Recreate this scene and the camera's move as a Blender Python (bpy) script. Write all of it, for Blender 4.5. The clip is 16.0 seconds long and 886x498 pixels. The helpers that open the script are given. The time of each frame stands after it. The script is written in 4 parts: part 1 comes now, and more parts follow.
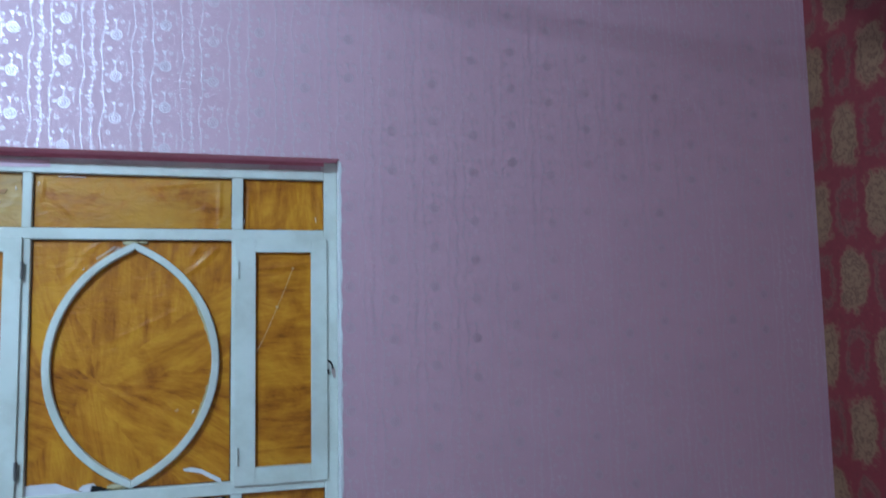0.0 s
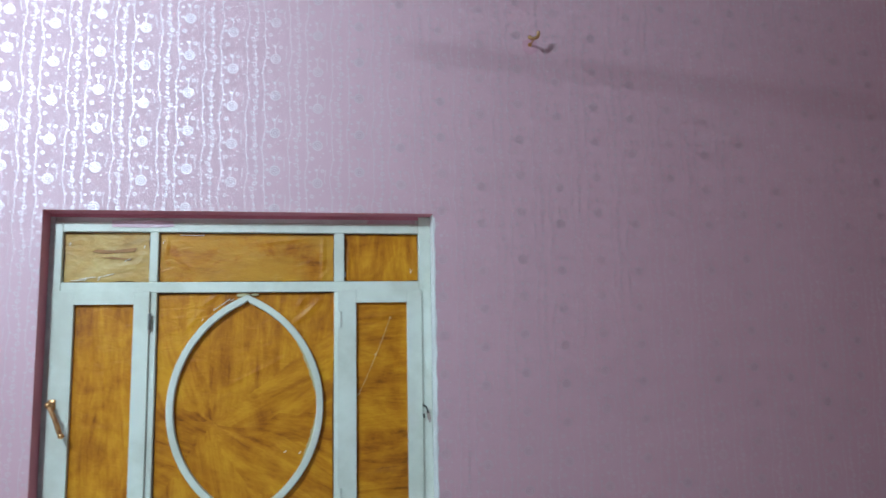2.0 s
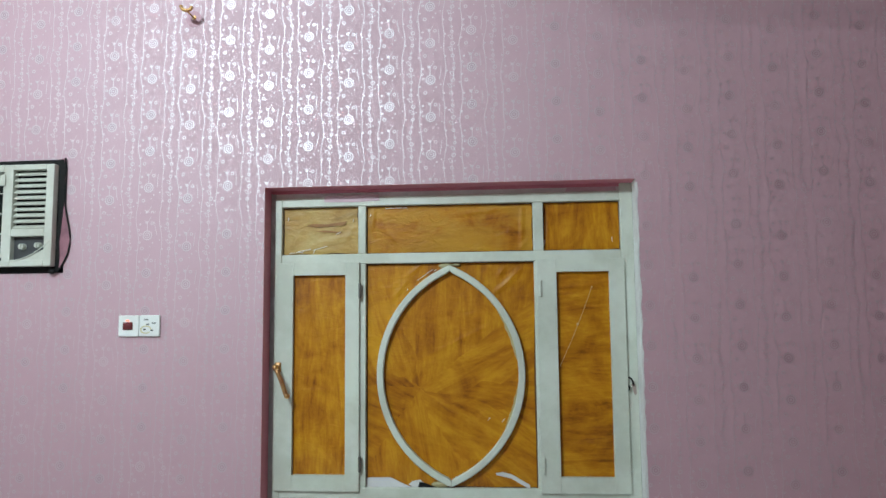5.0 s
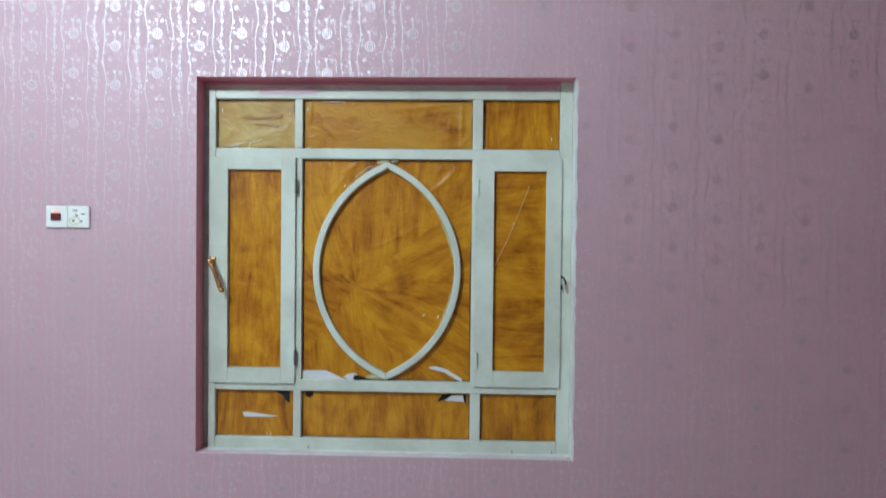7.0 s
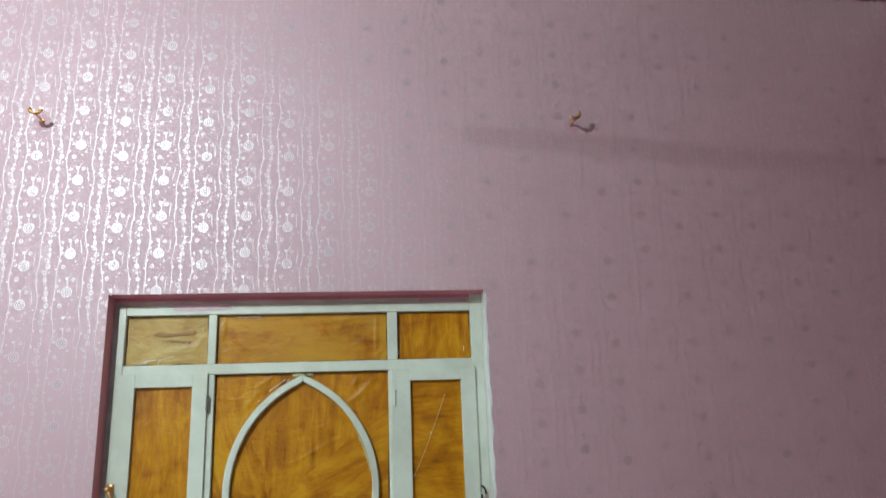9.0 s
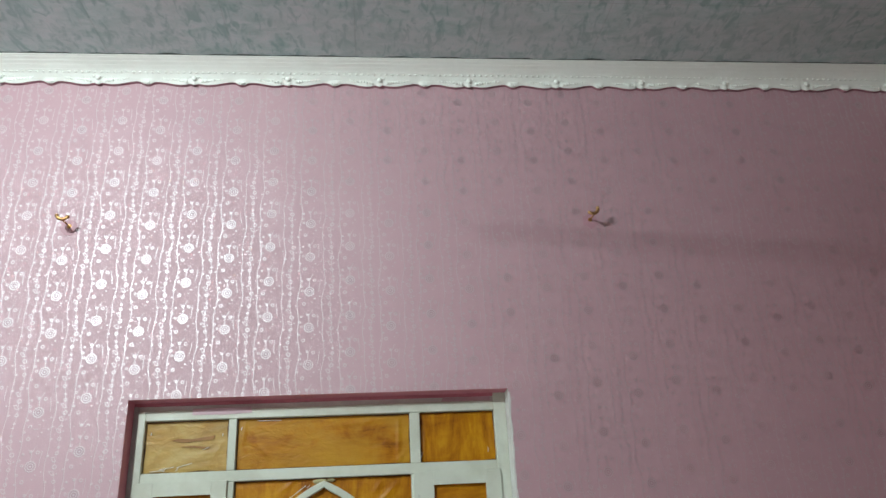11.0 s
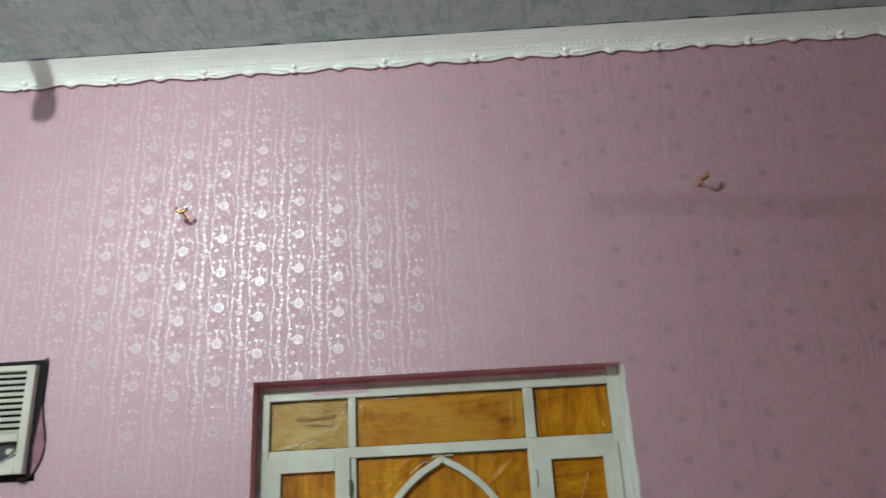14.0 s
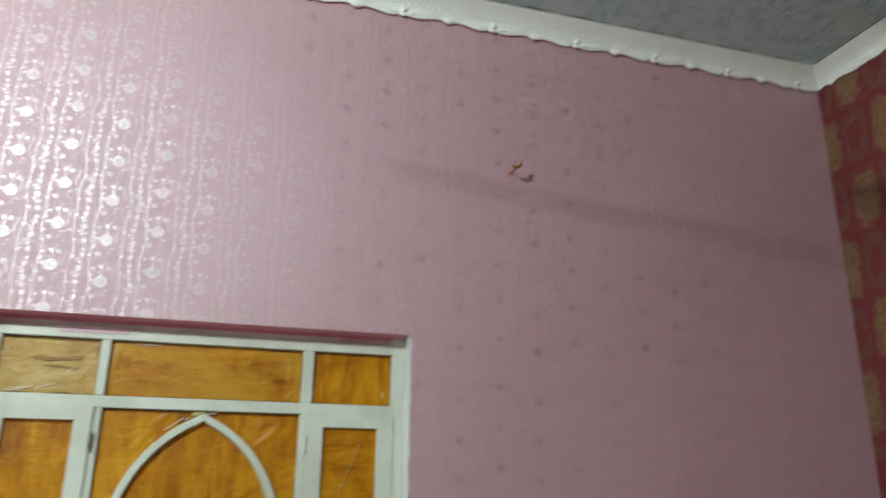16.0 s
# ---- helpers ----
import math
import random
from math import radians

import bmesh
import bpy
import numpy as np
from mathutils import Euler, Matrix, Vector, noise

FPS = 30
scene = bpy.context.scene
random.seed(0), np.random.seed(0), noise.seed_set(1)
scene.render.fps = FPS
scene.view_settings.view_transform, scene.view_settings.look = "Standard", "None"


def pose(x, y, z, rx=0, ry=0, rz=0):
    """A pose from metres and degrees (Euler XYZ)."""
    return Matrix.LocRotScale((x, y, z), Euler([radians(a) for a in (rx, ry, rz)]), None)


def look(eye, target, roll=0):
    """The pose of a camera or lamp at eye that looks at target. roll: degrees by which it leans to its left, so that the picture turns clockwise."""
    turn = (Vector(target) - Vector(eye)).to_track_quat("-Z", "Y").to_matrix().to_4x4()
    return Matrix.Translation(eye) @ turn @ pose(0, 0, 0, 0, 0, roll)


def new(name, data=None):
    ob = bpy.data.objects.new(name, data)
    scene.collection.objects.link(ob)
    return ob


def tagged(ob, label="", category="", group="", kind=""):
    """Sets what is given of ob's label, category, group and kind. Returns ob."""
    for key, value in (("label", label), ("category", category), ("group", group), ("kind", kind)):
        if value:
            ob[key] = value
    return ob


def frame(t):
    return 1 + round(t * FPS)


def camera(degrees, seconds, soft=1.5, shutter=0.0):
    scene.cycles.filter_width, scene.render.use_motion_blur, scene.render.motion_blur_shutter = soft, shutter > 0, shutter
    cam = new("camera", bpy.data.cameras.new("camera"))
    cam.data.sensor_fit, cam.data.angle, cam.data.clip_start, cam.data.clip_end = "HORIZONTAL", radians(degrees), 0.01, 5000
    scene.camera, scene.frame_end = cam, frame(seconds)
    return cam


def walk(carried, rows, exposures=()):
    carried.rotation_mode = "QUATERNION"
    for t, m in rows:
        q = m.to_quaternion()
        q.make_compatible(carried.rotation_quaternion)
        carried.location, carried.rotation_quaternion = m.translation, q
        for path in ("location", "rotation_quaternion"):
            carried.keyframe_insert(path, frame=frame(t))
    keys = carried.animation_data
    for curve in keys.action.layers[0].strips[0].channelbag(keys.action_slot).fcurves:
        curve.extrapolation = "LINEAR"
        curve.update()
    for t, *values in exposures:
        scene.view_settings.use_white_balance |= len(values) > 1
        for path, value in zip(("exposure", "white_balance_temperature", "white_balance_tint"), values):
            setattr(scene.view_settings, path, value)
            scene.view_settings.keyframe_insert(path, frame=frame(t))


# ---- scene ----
cam = camera(62.4, 16.0, soft=1.5, shutter=0.5)
PATH = [
    (0, (0.388, -2.703, 1.513), (0.906, -0.779, 1.691), -1.1),
    (0.5, (0.36, -2.746, 1.537), (0.815, -0.815, 1.794), -1.3),
    (1, (0.319, -2.796, 1.557), (0.748, -0.859, 1.813), -1.4),
    (1.5, (0.294, -2.82, 1.583), (0.698, -0.878, 1.832), -1.4),
    (2, (0.293, -2.831, 1.595), (0.615, -0.873, 1.847), -1.0),
    (2.5, (0.26, -2.825, 1.608), (0.467, -0.854, 1.875), -0.8),
    (3, (0.24, -2.825, 1.608), (0.342, -0.844, 1.866), -0.7),
    (3.5, (0.225, -2.811, 1.61), (0.217, -0.825, 1.845), -0.5),
    (4, (0.2, -2.803, 1.6), (0.073, -0.819, 1.818), -0.5),
    (6.3, (0.282, -2.778, 1.531), (0.105, -0.787, 1.6), -0.7),
    (6.5, (0.293, -2.781, 1.528), (0.166, -0.785, 1.55), -0.5),
    (7, (0.32, -2.767, 1.511), (0.252, -0.768, 1.469), 0.6),
    (7.5, (0.311, -2.77, 1.505), (0.303, -0.78, 1.308), 0.9),
    (8, (0.283, -2.817, 1.504), (0.383, -0.835, 1.752), 0.4),
    (8.5, (0.258, -2.818, 1.506), (0.441, -0.874, 1.939), -1.2),
    (9, (0.227, -2.838, 1.499), (0.453, -0.92, 2.02), -2.2),
    (9.5, (0.213, -2.832, 1.507), (0.443, -0.943, 2.124), -2.6),
    (11.8, (0.176, -2.848, 1.579), (0.284, -0.994, 2.323), -3.1),
    (12, (0.17, -2.843, 1.58), (0.233, -0.984, 2.315), -3.2),
    (12.5, (0.142, -2.829, 1.579), (0.052, -0.966, 2.299), -3.7),
    (13, (0.118, -2.837, 1.577), (-0.043, -0.974, 2.287), -3.6),
    (13.5, (0.11, -2.844, 1.588), (-0.026, -0.969, 2.272), -3.2),
    (14, (0.096, -2.853, 1.603), (0.066, -0.967, 2.267), -3.1),
    (14.5, (0.065, -2.85, 1.608), (0.159, -0.955, 2.24), -3.1),
    (15, (0.057, -2.787, 1.601), (0.209, -0.866, 2.137), -1.6),
    (15.5, (0.05, -2.701, 1.59), (0.362, -0.796, 2.111), -0.8),
    (16, (0.057, -2.679, 1.592), (0.597, -0.846, 2.183), 0.7),
]
walk(cam, [(t, look(eye, target, roll)) for t, eye, target, roll in PATH],
     [(0, 0.55, 4650, 12), (0.5, 0.65, 4800, 10), (1, 0.75, 5200, 10), (1.5, 0.8, 5120, 10), (2.5, 0.7, 5700, 10), (3.5, 0.53, 6000, 8), (6.5, 0.5, 5750, 10), (7, 0.66, 5650, 10), (7.6, 0.75, 5400, 10),
      (8.5, 0.68, 5950, 8), (9.5, 0.55, 6150, 8), (12, 0.43, 6450, 12), (13, 0.27, 6450, 12), (14, 0.25, 6400, 12), (14.5, 0.35, 6400, 11), (15.5, 0.46, 6400, 8), (16, 0.60, 6400, 7)])

# ---- light ----
world = bpy.data.worlds.new("night")
scene.world = world
world.use_nodes = True
world.node_tree.nodes["Background"].inputs["Color"].default_value = (0.01, 0.012, 0.02, 1)
world.node_tree.nodes["Background"].inputs["Strength"].default_value = 0.2

LAMP = (-1.45, -2.75, 3.47)
bulb_light = bpy.data.lights.new("bulb_light", "POINT")
bulb_light.energy, bulb_light.color, bulb_light.shadow_soft_size = 198, (0.89, 1.0, 0.965), 0.030
new("bulb_light", bulb_light).location = LAMP

# ---- plan ----
X0, X1 = -2.95, 2.850      # side walls
Y1 = -4.6                  # back wall
ZC = 3.575                 # ceiling
WIN = (-0.72, 0.72, 0.655, 2.10)
HOLE = (-2.21, -1.545, 1.775, 2.235)
YF = 0.08                  # front of the window frame


# ---- node helpers ----
def material(name):
    m = bpy.data.materials.new(name)
    m.use_nodes = True
    return m, m.node_tree, m.node_tree.nodes["Principled BSDF"]


def node(nt, kind, **values):
    n = nt.nodes.new(kind)
    for k, v in values.items():
        n.inputs[k].default_value = v
    return n


def calc(nt, op, *args):
    n = nt.nodes.new("ShaderNodeMath")
    n.operation = op
    for i, a in enumerate(args):
        if isinstance(a, (int, float)):
            n.inputs[i].default_value = a
        else:
            nt.links.new(a, n.inputs[i])
    return n.outputs[0]


def fade(nt, value, a, b):
    """1 below a, 0 above b."""
    n = nt.nodes.new("ShaderNodeMapRange")
    n.interpolation_type = "SMOOTHSTEP"
    nt.links.new(value, n.inputs["Value"])
    for k, v in (("From Min", a), ("From Max", b), ("To Min", 1.0), ("To Max", 0.0)):
        n.inputs[k].default_value = v
    return n.outputs["Result"]


def mix(nt, factor, a, b):
    n = nt.nodes.new("ShaderNodeMix")
    n.data_type = "RGBA"
    for sock, v in ((n.inputs[0], factor), (n.inputs[6], a), (n.inputs[7], b)):
        if isinstance(v, (int, float)):
            sock.default_value = v
        elif isinstance(v, tuple):
            sock.default_value = (*v, 1)
        else:
            nt.links.new(v, sock)
    return n.outputs[2]


def coords(nt, scale=(1, 1, 1), turn=(0, 0, 0)):
    tc = nt.nodes.new("ShaderNodeTexCoord")
    mp = nt.nodes.new("ShaderNodeMapping")
    mp.inputs["Scale"].default_value = scale
    mp.inputs["Rotation"].default_value = turn
    nt.links.new(tc.outputs["Object"], mp.inputs["Vector"])
    return mp.outputs["Vector"]


def grain(nt, vec, scale, detail=4.0, rough=0.55, distortion=0.0):
    n = node(nt, "ShaderNodeTexNoise", Scale=scale, Detail=detail, Roughness=rough, Distortion=distortion)
    nt.links.new(vec, n.inputs["Vector"])
    return n.outputs["Fac"]


def ramp(nt, value, *stops):
    n = nt.nodes.new("ShaderNodeValToRGB")
    while len(n.color_ramp.elements) < len(stops):
        n.color_ramp.elements.new(0.5)
    for e, (at, colour) in zip(n.color_ramp.elements, stops):
        e.position, e.color = at, (*colour, 1)
    nt.links.new(value, n.inputs["Fac"])
    return n.outputs["Color"]


def bump(nt, bsdf, height, strength, distance):
    n = node(nt, "ShaderNodeBump", Strength=strength, Distance=distance)
    nt.links.new(height, n.inputs["Height"])
    nt.links.new(n.outputs["Normal"], bsdf.inputs["Normal"])


def painted(name, colour, dirt, rough=0.5, metal=0.0, amount=0.35, scale=14.0, relief=0.0006, gloss=0.5):
    """Paint or plastic with grime in patches, fine grain and small relief."""
    m, nt, b = material(name)
    v = coords(nt)
    big, fine = grain(nt, v, scale * 0.35, 5, 0.65), grain(nt, v, scale * 9, 3)
    spot = calc(nt, "MULTIPLY", fade(nt, big, 0.35, 0.62), amount)
    nt.links.new(mix(nt, calc(nt, "ADD", spot, calc(nt, "MULTIPLY", calc(nt, "SUBTRACT", fine, 0.5), 0.12)), colour, dirt), b.inputs["Base Color"])
    nt.links.new(calc(nt, "ADD", rough - 0.08, calc(nt, "MULTIPLY", fine, 0.16)), b.inputs["Roughness"])
    b.inputs["Metallic"].default_value = metal
    b.inputs["Specular IOR Level"].default_value = gloss
    if relief:
        bump(nt, b, fine, 0.4, relief)
    return m


# ---- materials ----
FOIL, FOIL_SHARE = 0.426, 0.32


def wallpaper():
    """Pink paper with a pearly embossed print: wavy strings, chains of beads and hanging medallions."""
    m, nt, b = material("pink_wallpaper")
    tc = nt.nodes.new("ShaderNodeTexCoord")
    sep = nt.nodes.new("ShaderNodeSeparateXYZ")
    nt.links.new(tc.outputs["Object"], sep.inputs[0])
    x, z = sep.outputs["X"], sep.outputs["Z"]
    step, tall, lead = 0.163, 0.150, 0.055
    run = calc(nt, "ADD", x, 0.710 + lead + step * 40)
    col = calc(nt, "FLOOR", calc(nt, "DIVIDE", run, step))
    odd = calc(nt, "MODULO", col, 2.0)
    wave = calc(nt, "ADD",
                calc(nt, "MULTIPLY", calc(nt, "SINE", calc(nt, "ADD", calc(nt, "MULTIPLY", z, 21.0), calc(nt, "MULTIPLY", col, 2.3))), 0.0042),
                calc(nt, "MULTIPLY", calc(nt, "SINE", calc(nt, "ADD", calc(nt, "MULTIPLY", z, 41.9), calc(nt, "MULTIPLY", col, 5.1))), 0.0032))
    below = fade(nt, z, 2.006, 2.010)       # the lower sheet is hung out of register
    u = calc(nt, "SUBTRACT", calc(nt, "SUBTRACT", run, calc(nt, "MULTIPLY", col, step)), lead)
    uw = calc(nt, "ADD", u, wave)
    rise = calc(nt, "SUBTRACT", calc(nt, "ADD", z, 3.0 + tall / 2 - 0.115), calc(nt, "MULTIPLY", odd, 0.047))
    rise = calc(nt, "ADD", rise, calc(nt, "MULTIPLY", below, 0.043))
    v = calc(nt, "SUBTRACT", calc(nt, "MODULO", rise, tall), tall / 2)

    def far(cx, cz, base=None):
        a, c = calc(nt, "SUBTRACT", base or u, cx), calc(nt, "SUBTRACT", v, cz)
        return calc(nt, "SQRT", calc(nt, "ADD", calc(nt, "MULTIPLY", a, a), calc(nt, "MULTIPLY", c, c)))

    def ring(cx, cz, r, w, base=None):
        return fade(nt, calc(nt, "ABSOLUTE", calc(nt, "SUBTRACT", far(cx, cz, base), r)), w * 0.34, w * 0.86)

    def string(cx, w, base=None, low=-9.0, high=9.0, lean=0.0):
        off = calc(nt, "SUBTRACT", base or u, cx)
        if lean:
            off = calc(nt, "SUBTRACT", off, calc(nt, "MULTIPLY", calc(nt, "SUBTRACT", v, low), lean))
        line = fade(nt, calc(nt, "ABSOLUTE", off), w * 0.42, w * 0.95)
        if low > -9:
            mid, half = (low + high) / 2, (high - low) / 2
            line = calc(nt, "MULTIPLY", line, fade(nt, calc(nt, "ABSOLUTE", calc(nt, "SUBTRACT", v, mid)), half - 0.001, half + 0.001))
        return line

    def leaf(cx, cz, size, w, base):
        a, c = calc(nt, "ABSOLUTE", calc(nt, "SUBTRACT", base, cx)), calc(nt, "ABSOLUTE", calc(nt, "SUBTRACT", calc(nt, "ADD", v, calc(nt, "MULTIPLY", calc(nt, "SUBTRACT", base, cx), 0.6)), cz))
        return fade(nt, calc(nt, "ABSOLUTE", calc(nt, "SUBTRACT", calc(nt, "ADD", calc(nt, "MULTIPLY", a, 0.8), c), size)), w * 0.35, w * 0.9)

    ruffle = calc(nt, "MULTIPLY", calc(nt, "SINE", calc(nt, "MULTIPLY", calc(nt, "ARCTAN2", u, v), 11.0)), 0.0009)
    frill = fade(nt, calc(nt, "ABSOLUTE", calc(nt, "SUBTRACT", calc(nt, "ADD", far(0, 0), ruffle), 0.0175)), 0.0012, 0.0030)
    marks = [fade(nt, far(0, 0), 0.002, 0.005), ring(0, 0, 0.0100, 0.0030), frill,
             string(-0.001, 0.0019, None, 0.019, 0.052), ring(-0.004, 0.052, 0.003, 0.0045),
             string(0.0, 0.0017, None, 0.050, 0.0745, 0.55), string(-0.004, 0.0017, None, 0.050, 0.060, -0.9), ring(0.019, 0.049, 0.0052, 0.0028),
             ring(-0.021, -0.052, 0.0056, 0.0030), ring(-0.029, 0.004, 0.0038, 0.0026),
             ring(-0.030, 0.045, 0.0026, 0.0032), ring(0.022, -0.030, 0.0018, 0.0024), ring(0.012, -0.045, 0.0014, 0.002),
             string(-0.042, 0.0020, uw), ring(-0.0365, 0.022, 0.0036, 0.0026, uw), ring(-0.0372, -0.028, 0.0030, 0.0026, uw), ring(-0.0475, -0.060, 0.0020, 0.0026, uw),
             string(0.055, 0.0018, uw), ring(0.0590, 0.035, 0.0024, 0.0026, uw), ring(0.0590, -0.055, 0.0024, 0.0026, uw),
             string(0.035, 0.0017, uw, 0.000, 0.055), string(0.0880, 0.0012, uw),
             ring(0.087, -0.055, 0.0056, 0.0028, uw), ring(0.0895, -0.004, 0.0068, 0.0030, uw), ring(0.087, 0.044, 0.0052, 0.0028, uw), ring(0.0885, 0.064, 0.0034, 0.0026, uw),
             leaf(0.0810, -0.026, 0.0075, 0.0028, uw), leaf(0.0815, 0.022, 0.0078, 0.0028, uw), ring(0.098, -0.028, 0.0014, 0.0024, uw),
             ring(0.045, -0.02, 0.0014, 0.0024, uw)]
    print_mask = marks[0]
    for k in marks[1:]:
        print_mask = calc(nt, "MAXIMUM", print_mask, k)
    vec = tc.outputs["Object"]
    rubbed = grain(nt, vec, 9.0, 3)
    worn = calc(nt, "MINIMUM", calc(nt, "MULTIPLY", print_mask, calc(nt, "ADD", 0.62, calc(nt, "MULTIPLY", rubbed, 0.6))), 1.0)
    worn = calc(nt, "MULTIPLY", worn, calc(nt, "SUBTRACT", 1.0, calc(nt, "MULTIPLY", below, calc(nt, "ADD", 0.02, calc(nt, "MULTIPLY", rubbed, 0.35)))))
    cloud, fibre = grain(nt, vec, 1.7, 4, 0.6), grain(nt, coords(nt, (90, 90, 14)), 4.0, 3)
    ground = mix(nt, cloud, (0.434, 0.240, 0.288), (0.476, 0.269, 0.318))
    ground = mix(nt, calc(nt, "MULTIPLY", fibre, 0.22), ground, (0.365, 0.195, 0.242))
    # the print's base colour is patchily darkened, the solid medallions most
    print_dark = calc(nt, "MULTIPLY", calc(nt, "MAXIMUM", calc(nt, "MULTIPLY", print_mask, 0.95), calc(nt, "MULTIPLY", fade(nt, far(0, 0), 0.012, 0.021), 0.75)), calc(nt, "ADD", 0.2, calc(nt, "MULTIPLY", fade(nt, grain(nt, vec, 3.1, 4, 0.7), 0.40, 0.66), 0.8)))
    ground = mix(nt, calc(nt, "MULTIPLY", print_dark, 0.66), ground, (0.22, 0.110, 0.140))
    nt.links.new(ground, b.inputs["Base Color"])
    nt.links.new(calc(nt, "ADD", 0.66, calc(nt, "MULTIPLY", fibre, 0.06)), b.inputs["Roughness"])
    b.inputs["IOR"].default_value = 1.86
    b.inputs["Specular IOR Level"].default_value = 0.95
    bump(nt, b, calc(nt, "ADD", print_mask, calc(nt, "MULTIPLY", fibre, 0.25)), 0.25, 0.0006)
    # the print is a satin foil laid over the paper
    foil = node(nt, "ShaderNodeBsdfGlossy", Roughness=FOIL)
    foil.distribution = "BECKMANN"
    foil.inputs["Color"].default_value = (0.88, 0.86, 0.90, 1)
    bump(nt, foil, print_mask, 0.35, 0.0010)
    both = nt.nodes.new("ShaderNodeMixShader")
    nt.links.new(calc(nt, "MULTIPLY", worn, FOIL_SHARE), both.inputs[0])
    nt.links.new(b.outputs[0], both.inputs[1])
    nt.links.new(foil.outputs[0], both.inputs[2])
    end = [n for n in nt.nodes if n.type == "OUTPUT_MATERIAL"][0]
    nt.links.new(both.outputs[0], end.inputs["Surface"])
    return m


def damask():
    """Deep red paper with gold-brown flower heads and leaves in a staggered lattice."""
    m, nt, b = material("red_damask_wallpaper")
    tc = nt.nodes.new("ShaderNodeTexCoord")
    sep = nt.nodes.new("ShaderNodeSeparateXYZ")
    nt.links.new(tc.outputs["Object"], sep.inputs[0])
    vec = tc.outputs["Object"]
    ragged = calc(nt, "SUBTRACT", grain(nt, vec, 20.0, 5, 0.7), 0.5)
    wob = calc(nt, "MULTIPLY", calc(nt, "SUBTRACT", grain(nt, vec, 5.0, 2), 0.5), 0.05)
    yy = calc(nt, "ADD", calc(nt, "ADD", calc(nt, "ADD", sep.outputs["Y"], calc(nt, "SUBTRACT", sep.outputs["X"], X1)), 0.18), wob)
    zz = calc(nt, "ADD", calc(nt, "SUBTRACT", sep.outputs["Z"], 2.86), wob)
    lattice = calc(nt, "MULTIPLY", calc(nt, "COSINE", calc(nt, "MULTIPLY", yy, 2 * math.pi / 0.33)), calc(nt, "COSINE", calc(nt, "MULTIPLY", zz, 2 * math.pi / 0.62)))
    flower = fade(nt, calc(nt, "ADD", lattice, calc(nt, "MULTIPLY", ragged, 1.5)), 0.06, 0.42)
    flower = calc(nt, "SUBTRACT", 1.0, flower)
    leaf = fade(nt, calc(nt, "ADD", calc(nt, "ABSOLUTE", calc(nt, "ADD", lattice, 0.50)), calc(nt, "MULTIPLY", ragged, 1.6)), 0.06, 0.30)
    vein = calc(nt, "ABSOLUTE", calc(nt, "SINE", calc(nt, "ADD", calc(nt, "MULTIPLY", lattice, 5.0), calc(nt, "MULTIPLY", ragged, 16.0))))
    red = mix(nt, grain(nt, vec, 45.0, 3), (0.175, 0.018, 0.022), (0.115, 0.013, 0.015))
    gold = mix(nt, vein, (0.105, 0.048, 0.024), (0.205, 0.115, 0.055))
    brown = mix(nt, vein, (0.10, 0.030, 0.022), (0.15, 0.060, 0.038))
    nt.links.new(mix(nt, flower, mix(nt, leaf, red, brown), gold), b.inputs["Base Color"])
    b.inputs["Roughness"].default_value = 0.6
    bump(nt, b, calc(nt, "ADD", calc(nt, "ADD", flower, leaf), grain(nt, vec, 160.0, 2)), 0.3, 0.0008)
    return m


def marbled():
    """Grey-green marbled ceiling paper with feathery strokes."""
    m, nt, b = material("marbled_ceiling_paper")
    v = coords(nt, (1.0, 1.9, 1.0), (0, 0, 0.5))
    w = coords(nt, (1.7, 0.8, 1.0), (0, 0, -0.6))
    a, c, d = grain(nt, v, 9.0, 4, 0.6, 0.6), grain(nt, w, 15.0, 4, 0.6, 0.9), grain(nt, coords(nt), 2.2, 3)
    base = ramp(nt, a, (0.32, (0.38, 0.53, 0.52)), (0.46, (0.49, 0.61, 0.61)), (0.58, (0.57, 0.66, 0.67)), (0.76, (0.62, 0.67, 0.69)))
    smudge = fade(nt, c, 0.34, 0.53)
    col = mix(nt, calc(nt, "MULTIPLY", smudge, 0.75), base, (0.25, 0.41, 0.41))
    col = mix(nt, calc(nt, "MULTIPLY", fade(nt, calc(nt, "ABSOLUTE", calc(nt, "SUBTRACT", c, 0.58)), 0.0, 0.012), 0.30), col, (0.38, 0.35, 0.35))
    col = mix(nt, calc(nt, "MULTIPLY", fade(nt, d, 0.36, 0.6), 0.30), col, (0.56, 0.58, 0.60))
    sep = nt.nodes.new("ShaderNodeSeparateXYZ")
    nt.links.new(coords(nt), sep.inputs[0])
    across = calc(nt, "ABSOLUTE", calc(nt, "SUBTRACT", calc(nt, "MODULO", calc(nt, "ADD", sep.outputs["X"], 10.2), 0.53), 0.265))
    along = calc(nt, "ABSOLUTE", calc(nt, "ADD", sep.outputs["Y"], 0.495))
    seam = calc(nt, "MAXIMUM", fade(nt, across, 0.0008, 0.003), fade(nt, along, 0.0008, 0.003))
    nt.links.new(mix(nt, calc(nt, "MULTIPLY", seam, 0.22), col, (0.20, 0.21, 0.21)), b.inputs["Base Color"])
    b.inputs["Roughness"].default_value = 0.62
    bump(nt, b, c, 0.2, 0.001)
    return m


